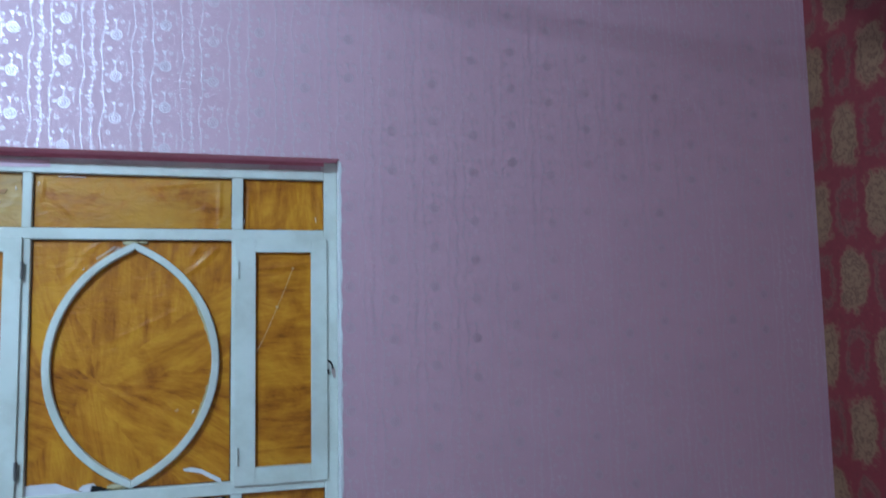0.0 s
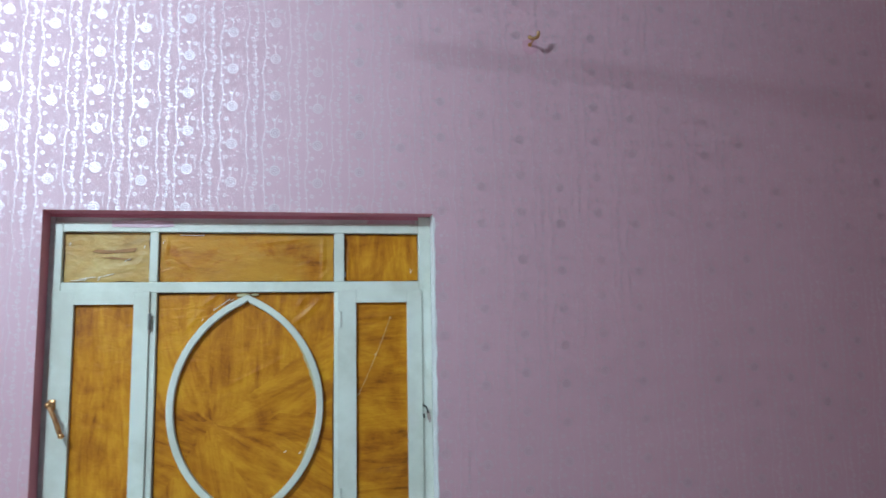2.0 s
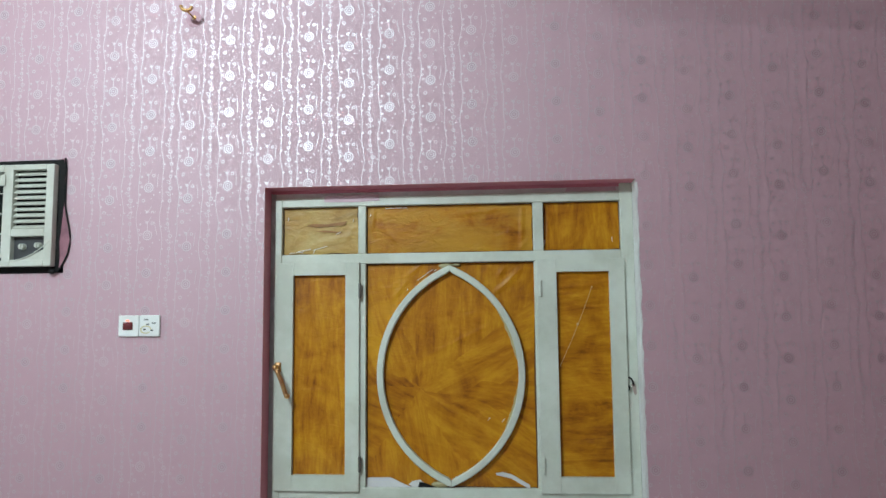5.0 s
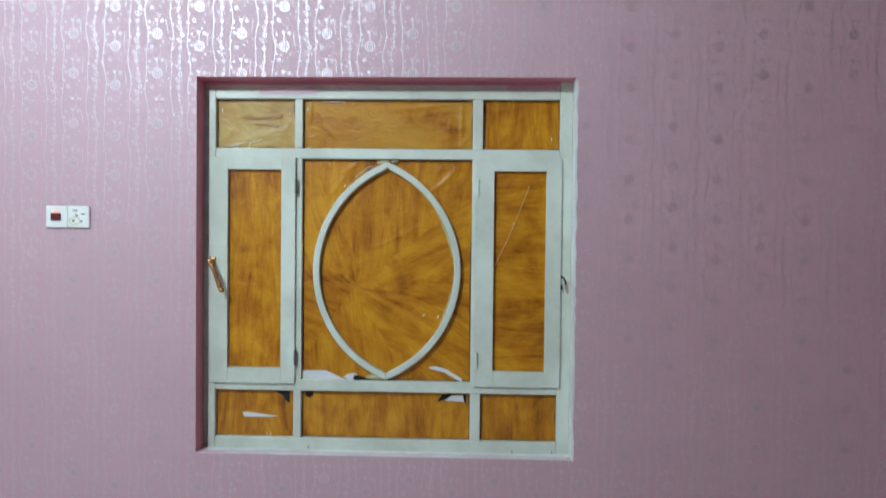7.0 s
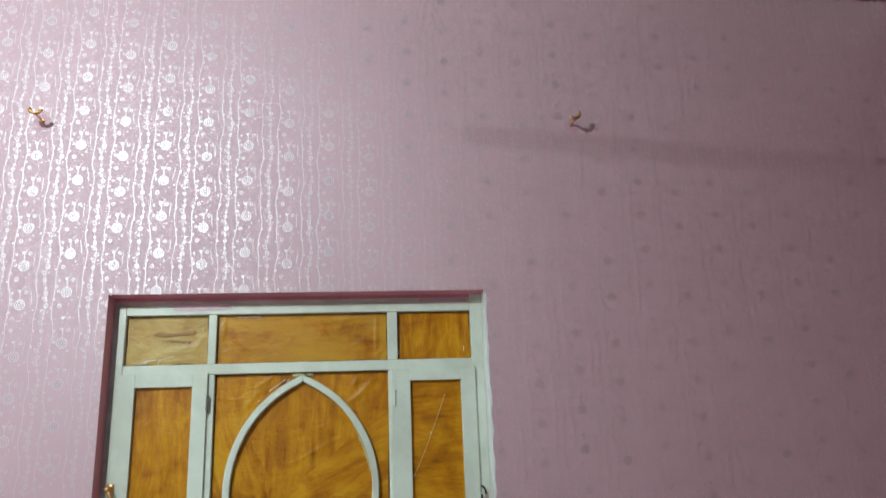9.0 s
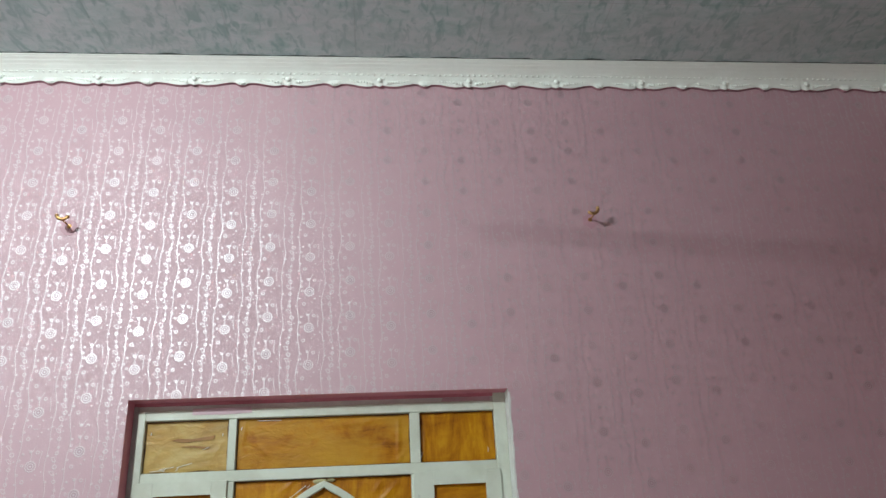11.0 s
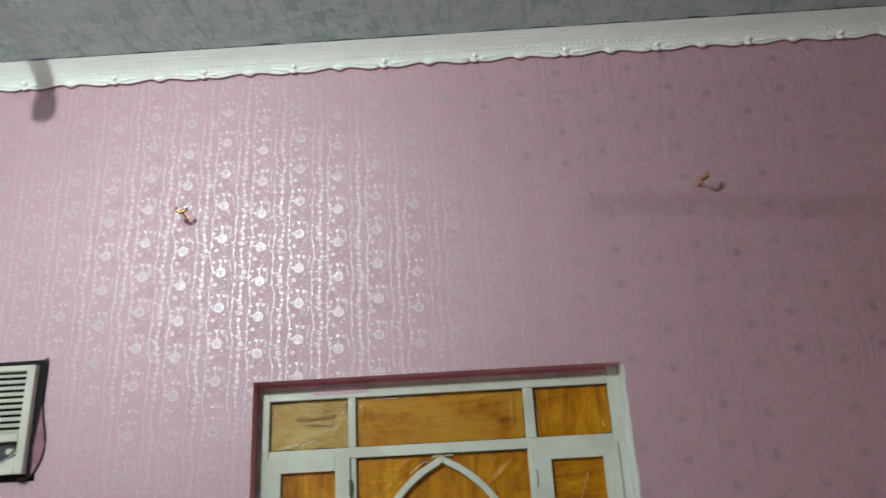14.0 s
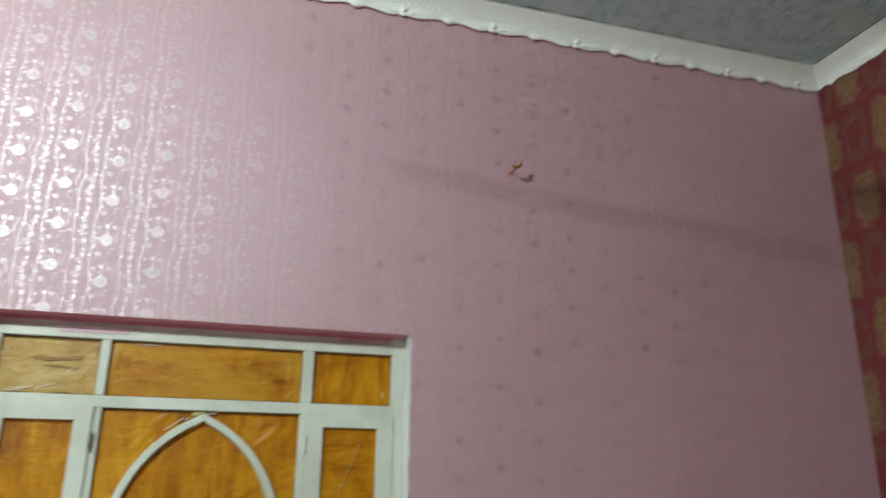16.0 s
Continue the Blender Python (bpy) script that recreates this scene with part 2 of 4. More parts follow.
def wood_film(name, stretch, sectors=False, turn=0.0, creased=0.6, pale=0.0, gold=0.0):
    """Wood-print sticky film, glossy and creased; sectors: a print of veneers laid in a fan."""
    m, nt, b = material(name)
    tc = nt.nodes.new("ShaderNodeTexCoord")
    info = nt.nodes.new("ShaderNodeObjectInfo")
    shift = nt.nodes.new("ShaderNodeVectorMath")
    shift.operation = "MULTIPLY_ADD"
    nt.links.new(info.outputs["Random"], shift.inputs[0])
    shift.inputs[1].default_value = (3.1, 5.7, 4.3)
    nt.links.new(tc.outputs["Object"], shift.inputs[2])
    vec = shift.outputs[0]
    rot = nt.nodes.new("ShaderNodeVectorRotate")
    rot.rotation_type = "Y_AXIS"
    nt.links.new(vec, rot.inputs["Vector"])
    rot.inputs["Angle"].default_value = turn
    lift = None
    if sectors:
        sep = nt.nodes.new("ShaderNodeSeparateXYZ")
        nt.links.new(tc.outputs["Object"], sep.inputs[0])
        wob = calc(nt, "MULTIPLY", calc(nt, "SUBTRACT", grain(nt, tc.outputs["Object"], 3.0, 3), 0.5), 0.22)
        px, pz = calc(nt, "ADD", calc(nt, "ADD", sep.outputs["X"], 0.14), wob), calc(nt, "ADD", calc(nt, "SUBTRACT", sep.outputs["Z"], 1.29), wob)
        way = calc(nt, "ADD", calc(nt, "DIVIDE", calc(nt, "ARCTAN2", pz, px), 2 * math.pi), 0.5)
        fan = nt.nodes.new("ShaderNodeValToRGB")
        fan.color_ramp.interpolation = "CONSTANT"
        veneers = ((0.0, 0.88, 0.55), (0.16, 0.55, 0.40), (0.36, 0.83, 0.62), (0.47, 0.95, 0.36), (0.51, 0.15, 0.66), (0.60, 0.48, 0.50), (0.78, 0.58, 0.60), (0.93, 0.78, 0.40))
        while len(fan.color_ramp.elements) < len(veneers):
            fan.color_ramp.elements.new(0.5)
        for e, (at, lean, shade) in zip(fan.color_ramp.elements, veneers):
            e.position, e.color = at, (lean, shade, 0, 1)
        nt.links.new(way, fan.inputs["Fac"])
        sc = nt.nodes.new("ShaderNodeSeparateColor")
        nt.links.new(fan.outputs["Color"], sc.inputs[0])
        nt.links.new(calc(nt, "MULTIPLY", sc.outputs[0], math.pi), rot.inputs["Angle"])
        lift = calc(nt, "MULTIPLY", calc(nt, "SUBTRACT", sc.outputs[1], 0.5), 0.15)
    mp = nt.nodes.new("ShaderNodeMapping")
    mp.inputs["Scale"].default_value = stretch
    nt.links.new(rot.outputs[0], mp.inputs["Vector"])
    bands, fine, big = grain(nt, mp.outputs[0], 1.9, 5, 0.60, 1.2), grain(nt, mp.outputs[0], 13.0, 4, 0.65, 0.8), grain(nt, vec, 6.0, 5, 0.65, 0.8)
    tone = calc(nt, "ADD", calc(nt, "MULTIPLY", bands, 0.48), calc(nt, "ADD", calc(nt, "MULTIPLY", fine, 0.16), calc(nt, "MULTIPLY", big, 0.42)))
    if lift:
        tone = calc(nt, "ADD", tone, lift)
    col = ramp(nt, tone, (0.37, (0.110, 0.031, 0.001)), (0.45, (0.28, 0.094, 0.001)), (0.53, (0.405, 0.155, 0.001)), (0.64, (0.53, 0.250, 0.006)))
    if gold:
        col = mix(nt, calc(nt, "MULTIPLY", fade(nt, big, 0.60, 0.38), gold), col, (0.41, 0.212, 0.020))
    # pale olive tone, also painting in the pane's white reflection
    if pale:
        col = mix(nt, calc(nt, "MULTIPLY", big, pale), col, (0.46, 0.34, 0.12))
    nt.links.new(col, b.inputs["Base Color"])
    b.inputs["Roughness"].default_value = 0.40
    b.inputs["Coat Weight"].default_value = 0.35
    b.inputs["Coat Roughness"].default_value = 0.12
    b.inputs["Specular IOR Level"].default_value = 0.25
    crease = grain(nt, coords(nt, (5, 5, 9)), 3.0, 4, 0.6, 1.5)
    bump(nt, b, calc(nt, "ADD", calc(nt, "MULTIPLY", crease, 1.0), calc(nt, "MULTIPLY", fine, 0.1)), creased, 0.005)
    return m


PAPER, DAMASK, MARBLE = wallpaper(), damask(), marbled()
FILM_ACROSS = wood_film("wood_film_across", (1.6, 1.0, 9.0))
FILM_GOLD = wood_film("wood_film_golden", (1.4, 1.0, 7.0), gold=0.65)
FILM_UP = wood_film("wood_film_upright", (9.0, 1.0, 1.6))
FILM_CREASED = wood_film("wood_film_creased", (1.6, 1.0, 5.0), creased=0.8, pale=1.4)
FILM_FAN = wood_film("wood_film_veneer_fan", (1.3, 1.0, 8.0), True)
BACKING = painted("brown_pane_edge", (0.13, 0.055, 0.012), (0.05, 0.025, 0.01), 0.5, scale=30)
FOLD = painted("brown_film_fold", (0.27, 0.115, 0.012), (0.16, 0.06, 0.008), 0.4, scale=40)
GLUE = painted("yellowed_glue", (0.42, 0.36, 0.19), (0.25, 0.19, 0.08), 0.4, scale=40)
GREY_PUTTY = painted("grimy_shaded_putty", (0.46, 0.46, 0.46), (0.26, 0.24, 0.24), 0.7, amount=0.6, scale=25)
REVEAL = painted("pink_paint", (0.58, 0.20, 0.265), (0.46, 0.155, 0.205), 0.6)
PATCH = painted("rubbed_pink_paper", (0.46, 0.25, 0.30), (0.40, 0.20, 0.25), 0.6, gloss=0.9)
# pink plaster with shadow put into its colour
SHADED_PINK = painted("shaded_pink_plaster", (0.33, 0.15, 0.185), (0.19, 0.09, 0.11), 0.8, amount=0.7, scale=40)
PALE_PINK = painted("pale_pink_paint", (0.60, 0.43, 0.49), (0.50, 0.36, 0.40), 0.6)
CREAM = painted("cream_wall_paint", (0.54, 0.54, 0.52), (0.44, 0.43, 0.41), 0.6)
PLASTER = painted("white_plaster", (0.74, 0.75, 0.73), (0.50, 0.46, 0.46), 0.7, amount=0.5)
FRAME = painted("window_paint", (0.61, 0.64, 0.565), (0.41, 0.42, 0.34), 0.42, amount=0.55, scale=9)
CORNICE = painted("cornice_plaster", (0.85, 0.88, 0.84), (0.70, 0.71, 0.66), 0.55, amount=0.3, relief=0.0003)
PLASTIC = painted("aged_white_plastic", (0.57, 0.575, 0.51), (0.38, 0.36, 0.29), 0.4, amount=0.45)
SOCKET = painted("white_switch_plastic", (0.78, 0.78, 0.76), (0.60, 0.57, 0.50), 0.3, amount=0.3)
DARK = painted("matt_black", (0.012, 0.012, 0.012), (0.03, 0.028, 0.025), 0.8, gloss=0.15)
# near-black for the casing and pipes behind the grille
COIL_BLACK = painted("dark_coil", (0.008, 0.009, 0.009), (0.024, 0.024, 0.022), 0.7, scale=40, gloss=0.12)
PANEL = painted("dark_grey_panel", (0.050, 0.050, 0.054), (0.030, 0.030, 0.032), 0.5, scale=30)
BRASS = painted("worn_brass", (0.62, 0.38, 0.15), (0.26, 0.10, 0.06), 0.36, metal=0.9, amount=0.6, scale=90)
STEEL = painted("dull_hinge_steel", (0.22, 0.22, 0.21), (0.10, 0.08, 0.06), 0.45, metal=0.8)
RUST = painted("rust_stain", (0.30, 0.22, 0.19), (0.42, 0.40, 0.37), 0.8, scale=60)
ROCKER = painted("dark_red_rocker", (0.10, 0.010, 0.014), (0.05, 0.01, 0.01), 0.25)
SCRAP = painted("white_scrap", (0.66, 0.65, 0.66), (0.50, 0.48, 0.50), 0.5)
YELLOWED = painted("yellowed_plastic", (0.62, 0.55, 0.28), (0.50, 0.43, 0.2), 0.5)
CORD = painted("pale_cord", (0.62, 0.45, 0.22), (0.4, 0.25, 0.1), 0.5)
BOUNCE_FLOOR = painted("pale_bounce_floor", (0.52, 0.51, 0.49), (0.40, 0.39, 0.37), 0.5, amount=0.5, scale=30)
GAP_DARK = painted("dark_joint", (0.055, 0.075, 0.07), (0.12, 0.14, 0.13), 0.8, scale=40)
FAN = painted("fan_enamel", (0.55, 0.52, 0.46), (0.35, 0.32, 0.27), 0.35)


def glowing(name, colour, strength):
    m, nt, b = material(name)
    b.inputs["Base Color"].default_value = (*colour, 1)
    b.inputs["Emission Color"].default_value = (*colour, 1)
    b.inputs["Emission Strength"].default_value = strength
    return m


NEON = glowing("red_neon", (1.0, 0.16, 0.08), 1.6)
BULB = glowing("lit_bulb", (1.0, 0.97, 0.93), 6.0)
GLASS_OFF = painted("frosted_bulb", (0.8, 0.8, 0.78), (0.7, 0.7, 0.66), 0.25)


# ---- mesh helpers ----
def mesh_of(name, bm, mats, smooth=False):
    me = bpy.data.meshes.new(name)
    bmesh.ops.recalc_face_normals(bm, faces=bm.faces)
    bm.to_mesh(me)
    bm.free()
    for mat in (mats if isinstance(mats, (list, tuple)) else [mats]):
        me.materials.append(mat)
    if smooth:
        me.shade_smooth()
    return me


def part(name, bm, mat, parent, label="", smooth=False):
    ob = new(name, mesh_of(name, bm, mat, smooth))
    ob.parent = parent
    if parent.parent is None:
        ob.matrix_parent_inverse = parent.matrix_basis.inverted()
    return tagged(ob, label)


def thing(name, at, label, category, group="", kind=""):
    ob = new(name)
    ob.matrix_basis = Matrix.Translation(at)
    ob.empty_display_size = 0.05
    return tagged(ob, label, category, group, kind)


def add_box(bm, x0, x1, y0, y1, z0, z1, bevel=0.0, segments=1, turn=None):
    m = Matrix.Translation(((x0 + x1) / 2, (y0 + y1) / 2, (z0 + z1) / 2)) @ (turn or Matrix()) @ Matrix.Diagonal((x1 - x0, y1 - y0, z1 - z0, 1))
    made = bmesh.ops.create_cube(bm, size=1, matrix=m)
    if bevel:
        edges = list({e for v in made["verts"] for e in v.link_edges})
        bmesh.ops.bevel(bm, geom=edges, offset=bevel, segments=segments, affect="EDGES", profile=0.5)
    return bm


def box(*a, **k):
    return add_box(bmesh.new(), *a, **k)


def add_rod(bm, a, b, r, r2=None, sides=10):
    a, b = Vector(a), Vector(b)
    m = Matrix.Translation((a + b) / 2) @ (b - a).to_track_quat("Z", "Y").to_matrix().to_4x4()
    bmesh.ops.create_cone(bm, cap_ends=True, segments=sides, radius1=r, radius2=r if r2 is None else r2, depth=(b - a).length, matrix=m)
    return bm


def rod(*a, **k):
    return add_rod(bmesh.new(), *a, **k)


def add_ball(bm, at, r, scale=(1, 1, 1), sides=8, rings=6):
    bmesh.ops.create_uvsphere(bm, u_segments=sides, v_segments=rings, radius=r, matrix=Matrix.Translation(at) @ Matrix.Diagonal((*scale, 1)))
    return bm


def add_plate(bm, outline, y0, y1):
    """A flat piece in the plane of the window wall, from its outline in x and z."""
    a = [bm.verts.new((x, y0, z)) for x, z in outline]
    c = [bm.verts.new((x, y1, z)) for x, z in outline]
    bm.faces.new(a)
    bm.faces.new(c[::-1])
    for i in range(len(a)):
        j = (i + 1) % len(a)
        bm.faces.new((a[i], a[j], c[j], c[i]))
    return bm


def add_tube(bm, points, r, sides=8):
    """A bent rod along points."""
    rows = []
    for i, p in enumerate(points):
        p = Vector(p)
        d = (Vector(points[min(i + 1, len(points) - 1)]) - Vector(points[max(i - 1, 0)])).normalized()
        q = d.to_track_quat("Z", "Y")
        rows.append([bm.verts.new(p + q @ Vector((math.cos(k * 2 * math.pi / sides), math.sin(k * 2 * math.pi / sides), 0)) * r) for k in range(sides)])
    for s, t in zip(rows, rows[1:]):
        for k in range(sides):
            bm.faces.new((s[k], s[(k + 1) % sides], t[(k + 1) % sides], t[k]))
    bm.faces.new(rows[0][::-1])
    bm.faces.new(rows[-1])
    return bm


# ---- structure ----
def window_wall():
    xs = sorted([X0 - 0.25, X1 + 0.25, WIN[0], WIN[1], HOLE[0], HOLE[1]])
    zs = sorted([-0.1, ZC + 0.2, WIN[2], WIN[3], HOLE[2], HOLE[3]])
    deep = 0.30
    bm = bmesh.new()
    at = {}

    def v(x, y, z):
        k = (round(x, 4), round(y, 4), round(z, 4))
        if k not in at:
            at[k] = bm.verts.new((x, y, z))
        return at[k]

    def solid(i, j):
        if not (0 <= i < len(xs) - 1 and 0 <= j < len(zs) - 1):
            return False
        cx, cz = (xs[i] + xs[i + 1]) / 2, (zs[j] + zs[j + 1]) / 2
        return not any(h[0] < cx < h[1] and h[2] < cz < h[3] for h in (WIN, HOLE))

    def quad(mat, *p):
        f = bm.faces.new([v(*q) for q in p])
        f.material_index = mat
    for i in range(len(xs) - 1):
        for j in range(len(zs) - 1):
            if not solid(i, j):
                continue
            a, b, c, d = xs[i], xs[i + 1], zs[j], zs[j + 1]
            quad(0, (a, 0, c), (b, 0, c), (b, 0, d), (a, 0, d))
            quad(2, (a, deep, c), (a, deep, d), (b, deep, d), (b, deep, c))
            if not solid(i - 1, j):
                quad(2, (a, 0, c), (a, 0, d), (a, deep, d), (a, deep, c))
            if not solid(i + 1, j):
                quad(1, (b, 0, c), (b, deep, c), (b, deep, d), (b, 0, d))
            if not solid(i, j - 1):
                quad(1, (a, 0, c), (a, deep, c), (b, deep, c), (b, 0, c))
            if not solid(i, j + 1):
                quad(2, (a, 0, d), (b, 0, d), (b, deep, d), (a, deep, d))
    ob = new("wall_north", mesh_of("wall_north", bm, [PAPER, REVEAL, PLASTER]))
    return tagged(ob, "wall papered in glossy pink with a silvery bead print", "wall", kind="structure")


window_wall()
tagged(new("wall_east", mesh_of("wall_east", box(X1, X1 + 0.25, Y1, 0, -0.1, ZC + 0.2), DAMASK)), "wall papered in dark red and gold damask", "wall", kind="structure")
# unseen west wall, south wall and floor, toned for the light they bounce
tagged(new("wall_west", mesh_of("wall_west", box(X0 - 0.25, X0, Y1, 0, -0.1, ZC + 0.2), CREAM)), "unseen side wall, cream for its bounce light", "wall", kind="structure")
tagged(new("wall_south", mesh_of("wall_south", box(X0 - 0.25, X1 + 0.25, Y1 - 0.25, Y1, -0.1, ZC + 0.2), DAMASK)), "unseen back wall in dark damask, to limit bounce light", "wall", kind="structure")
tagged(new("floor", mesh_of("floor", box(X0, X1, Y1, 0, -0.1, 0), BOUNCE_FLOOR)), "unseen floor, pale for its bounce light", "floor", kind="structure")
tagged(new("ceiling", mesh_of("ceiling", box(X0, X1, Y1, 0, ZC, ZC + 0.2), MARBLE)), "ceiling papered in grey-green marbled paper", "ceiling", kind="structure")

# depth from the wall and height of the cornice's moulding, bottom to top
PROFILE = [(0.000, 3.493, 1.0), (0.013, 3.496, 1.0), (0.017, 3.502, 0.9), (0.024, 3.514, 0.15), (0.036, 3.527, 0), (0.047, 3.5365, 0), (0.0495, 3.5372, 0), (0.053, 3.5405, 0), (0.066, 3.548, 0), (0.068, 3.5483, 0),
           (0.071, 3.551, 0), (0.084, 3.557, 0), (0.086, 3.5573, 0), (0.089, 3.560, 0), (0.100, 3.5645, 0), (0.102, 3.5648, 0), (0.106, 3.568, 0), (0.114, 3.570, 0), (0.113, 3.574, 0)]
SWAG = 0.41
WAVE = ((0, 0.02, 0.04, 0.09, 0.15, 0.21, 0.30, 0.38, 0.43, 0.455, 0.48, 0.52, 0.55, 0.57, 0.62, 0.70, 0.78, 0.85, 0.91, 0.955, 0.975, 1),
        (-0.007, -0.006, -0.001, -0.006, -0.008, -0.006, 0.002, 0.008, 0.007, 0.000, -0.006, -0.007, -0.002, 0.004, 0.006, 0.002, -0.005, -0.009, -0.007, -0.001, -0.006, -0.007))


def scallop(s):
    ph = (s / SWAG) % 1.0
    return float(np.interp(ph, WAVE[0], WAVE[1]))


def cornice(name, length, m, start):
    """A moulded plaster cornice with a scalloped lower edge, rows of beads and shell ornaments. Runs along its own x, wall at y=0."""
    base = tagged(new(name), "white moulded plaster cornice with scalloped edge", "cornice", kind="structure")
    base.matrix_basis = m
    bm = bmesh.new()
    n = max(2, int(length / 0.008))
    rows = []
    for i in range(n + 1):
        row = []
        for d, z, w in PROFILE:
            s = d + (length - 2 * d) * i / n
            row.append(bm.verts.new((s, -d, z + w * scallop(s + start))))
        rows.append(row)
    for a, b in zip(rows, rows[1:]):
        for k in range(len(PROFILE) - 1):
            f = bm.faces.new((a[k], b[k], b[k + 1], a[k + 1]))
            # underside strip: pink paint, darkened to draw the shadow line below the edge
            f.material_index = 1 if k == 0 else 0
    ob = new("moulding", mesh_of("moulding", bm, [CORNICE, SHADED_PINK]))
    ob.parent = base
    beads = bmesh.new()
    s = 0.06
    while s < length - 0.06:
        add_ball(beads, (s, -0.0425, 3.5325), 0.0060, (1.25, 0.62, 0.75), sides=6, rings=4)
        s += 0.027
    row = new("bead_row", mesh_of("bead_row", beads, CORNICE, True))
    row.parent = base
    # dark strip of uneven width stands in for the shadow gap at the ceiling
    gap_strip = bmesh.new()
    edge = []
    for i in range(n // 2 + 1):
        s = 0.13 + (length - 0.26) * i / (n // 2)
        w = 0.0015 + 0.014 * max(0.0, noise.noise((s * 9, start, 1)) + 0.35 * noise.noise((s * 37, start, 4)) + 0.18)
        edge.append([gap_strip.verts.new((s, -y, z)) for y, z in ((0.110, 3.5735), (0.114 + w, 3.5732), (0.114 + w, 3.5745))])
    for a, b in zip(edge, edge[1:]):
        gap_strip.faces.new((a[0], b[0], b[1], a[1]))
        gap_strip.faces.new((a[1], b[1], b[2], a[2]))
    line = tagged(new("gap_line", mesh_of("gap_line", gap_strip, GAP_DARK)), "dark uneven joint line under the ceiling paper")
    line.parent = base
    shell = bmesh.new()
    rnd = random.Random(4)
    for k in range(7):
        a = math.pi * (k / 6)
        add_ball(shell, (0.016 * math.cos(a), -0.027 - 0.004 * math.sin(a), 3.521 + 0.017 * math.sin(a)), 0.0062, (0.8, 0.9, 1.2), 6, 4)
    add_ball(shell, (0, -0.028, 3.513), 0.010, (1.1, 0.7, 1.0), 8, 5)
    add_ball(shell, (0, -0.020, 3.492), 0.008, (1.3, 0.7, 0.7), 8, 5)
    for side in (-1, 1):
        for k in range(9):
            add_ball(shell, (side * (0.030 + 0.011 * k), -0.0205, 3.500 + 0.0016 * k + 0.003 * rnd.random()), 0.0050 + 0.0012 * rnd.random(), (1, 0.8, 1), 6, 4)
        for k in range(3):
            add_ball(shell, (side * (0.026 + 0.012 * k), -0.024, 3.517 + 0.002 * (k % 2)), 0.0055, (1.2, 0.7, 0.8), 6, 4)
    data = mesh_of("shell_ornament", shell, CORNICE, True)
    drop = bmesh.new()
    for k in (-1, 0, 1):
        add_ball(drop, (0.010 * k, -0.0185, 3.497 - 0.003 * (k == 0)), 0.0062, (1, 0.7, 0.9), 6, 4)
    drop_data = mesh_of("edge_drop", drop, CORNICE, True)
    k = math.ceil((start + 0.2) / SWAG)
    while k * SWAG - start < length - 0.15:
        o = new("shell_ornament", data)
        o.parent, o.matrix_basis = base, Matrix.Translation((k * SWAG - start, -0.002, 3.512)) @ Matrix.Diagonal((1.15, 0.95, 1.15, 1)) @ Matrix.Translation((0, 0, -3.512))
        if (k + 0.5) * SWAG - start < length - 0.1:
            o = new("edge_drop", drop_data)
            o.parent, o.location = base, ((k + 0.5) * SWAG - start, 0, 0)
        k += 1
    return base


cornice("cornice_north", X1 - X0, Matrix.Translation((X0, 0, 0)), (X0 + 0.17) % SWAG)
cornice("cornice_east", -Y1, pose(X1, 0, 0, 0, 0, -90), 0.1)
cornice("cornice_west", -Y1, pose(X0, Y1, 0, 0, 0, 90), 0.1)
cornice("cornice_south", X1 - X0, pose(X1, Y1, 0, 0, 0, 180), 0.1)

# ---- window ----
window = thing("window_1", (0, YF, WIN[2]), "closed white wooden window, panes covered with wood-print film", "window", kind="structure")
YB = YF + 0.06
YP = YF + 0.022             # plane of the panes
X = (-0.702, -0.674, -0.362, -0.331, 0.334, 0.374, 0.671, 0.72)
Z = (0.650, 0.700, 0.887, 0.930, 1.799, 1.839, 2.032, 2.10)


def bar(name, x0, x1, z0, z1, y0=YF, y1=YB, parent=window, mat=None, label="", bevel=0.003):
    return part(name, box(x0, x1, y0, y1, z0, z1, bevel=bevel, segments=2), mat or FRAME, parent, label)


bar("jamb", X[0], X[1], Z[0], 2.070)
# grimy strip whose grey also paints the shadow beside the jamb
part("side_filler", box(WIN[0], X[0], YF + 0.004, YB, Z[0], 2.088), GREY_PUTTY, window, "grimy putty beside the jamb, greyed as in shadow")
bar("jamb", X[6], X[7], Z[0], Z[7])
bar("head", X[1], X[6], Z[6], 2.070)
part("head_filler", box(X[0], X[6], YF + 0.012, YB, 2.070, 2.088), PLASTER, window, "grey putty strip under the lintel")
part("lintel_paint", box(WIN[0], WIN[1], YF + 0.004, YB, 2.088, 2.10), REVEAL, window, "pink painted plaster strip above the frame")
part("sill_paint", box(WIN[0], WIN[1], 0.0005, 0.038, 0.652, 0.6585, bevel=0.002), PALE_PINK, window, "pale pink paint along the sill edge")
bar("sill_rail", X[1], X[6], Z[0], Z[1])
bar("transom", X[1], X[6], Z[4], Z[5], YF + 0.001)
bar("transom", X[1], X[6], Z[2], Z[3], YF + 0.001)
for lo, hi in ((Z[1], Z[2]), (Z[3], Z[4]), (Z[5], Z[6])):
    bar("mullion", X[2], X[3], lo, hi, YF + 0.002)
    bar("mullion", X[4], X[5], lo, hi, YF + 0.002)



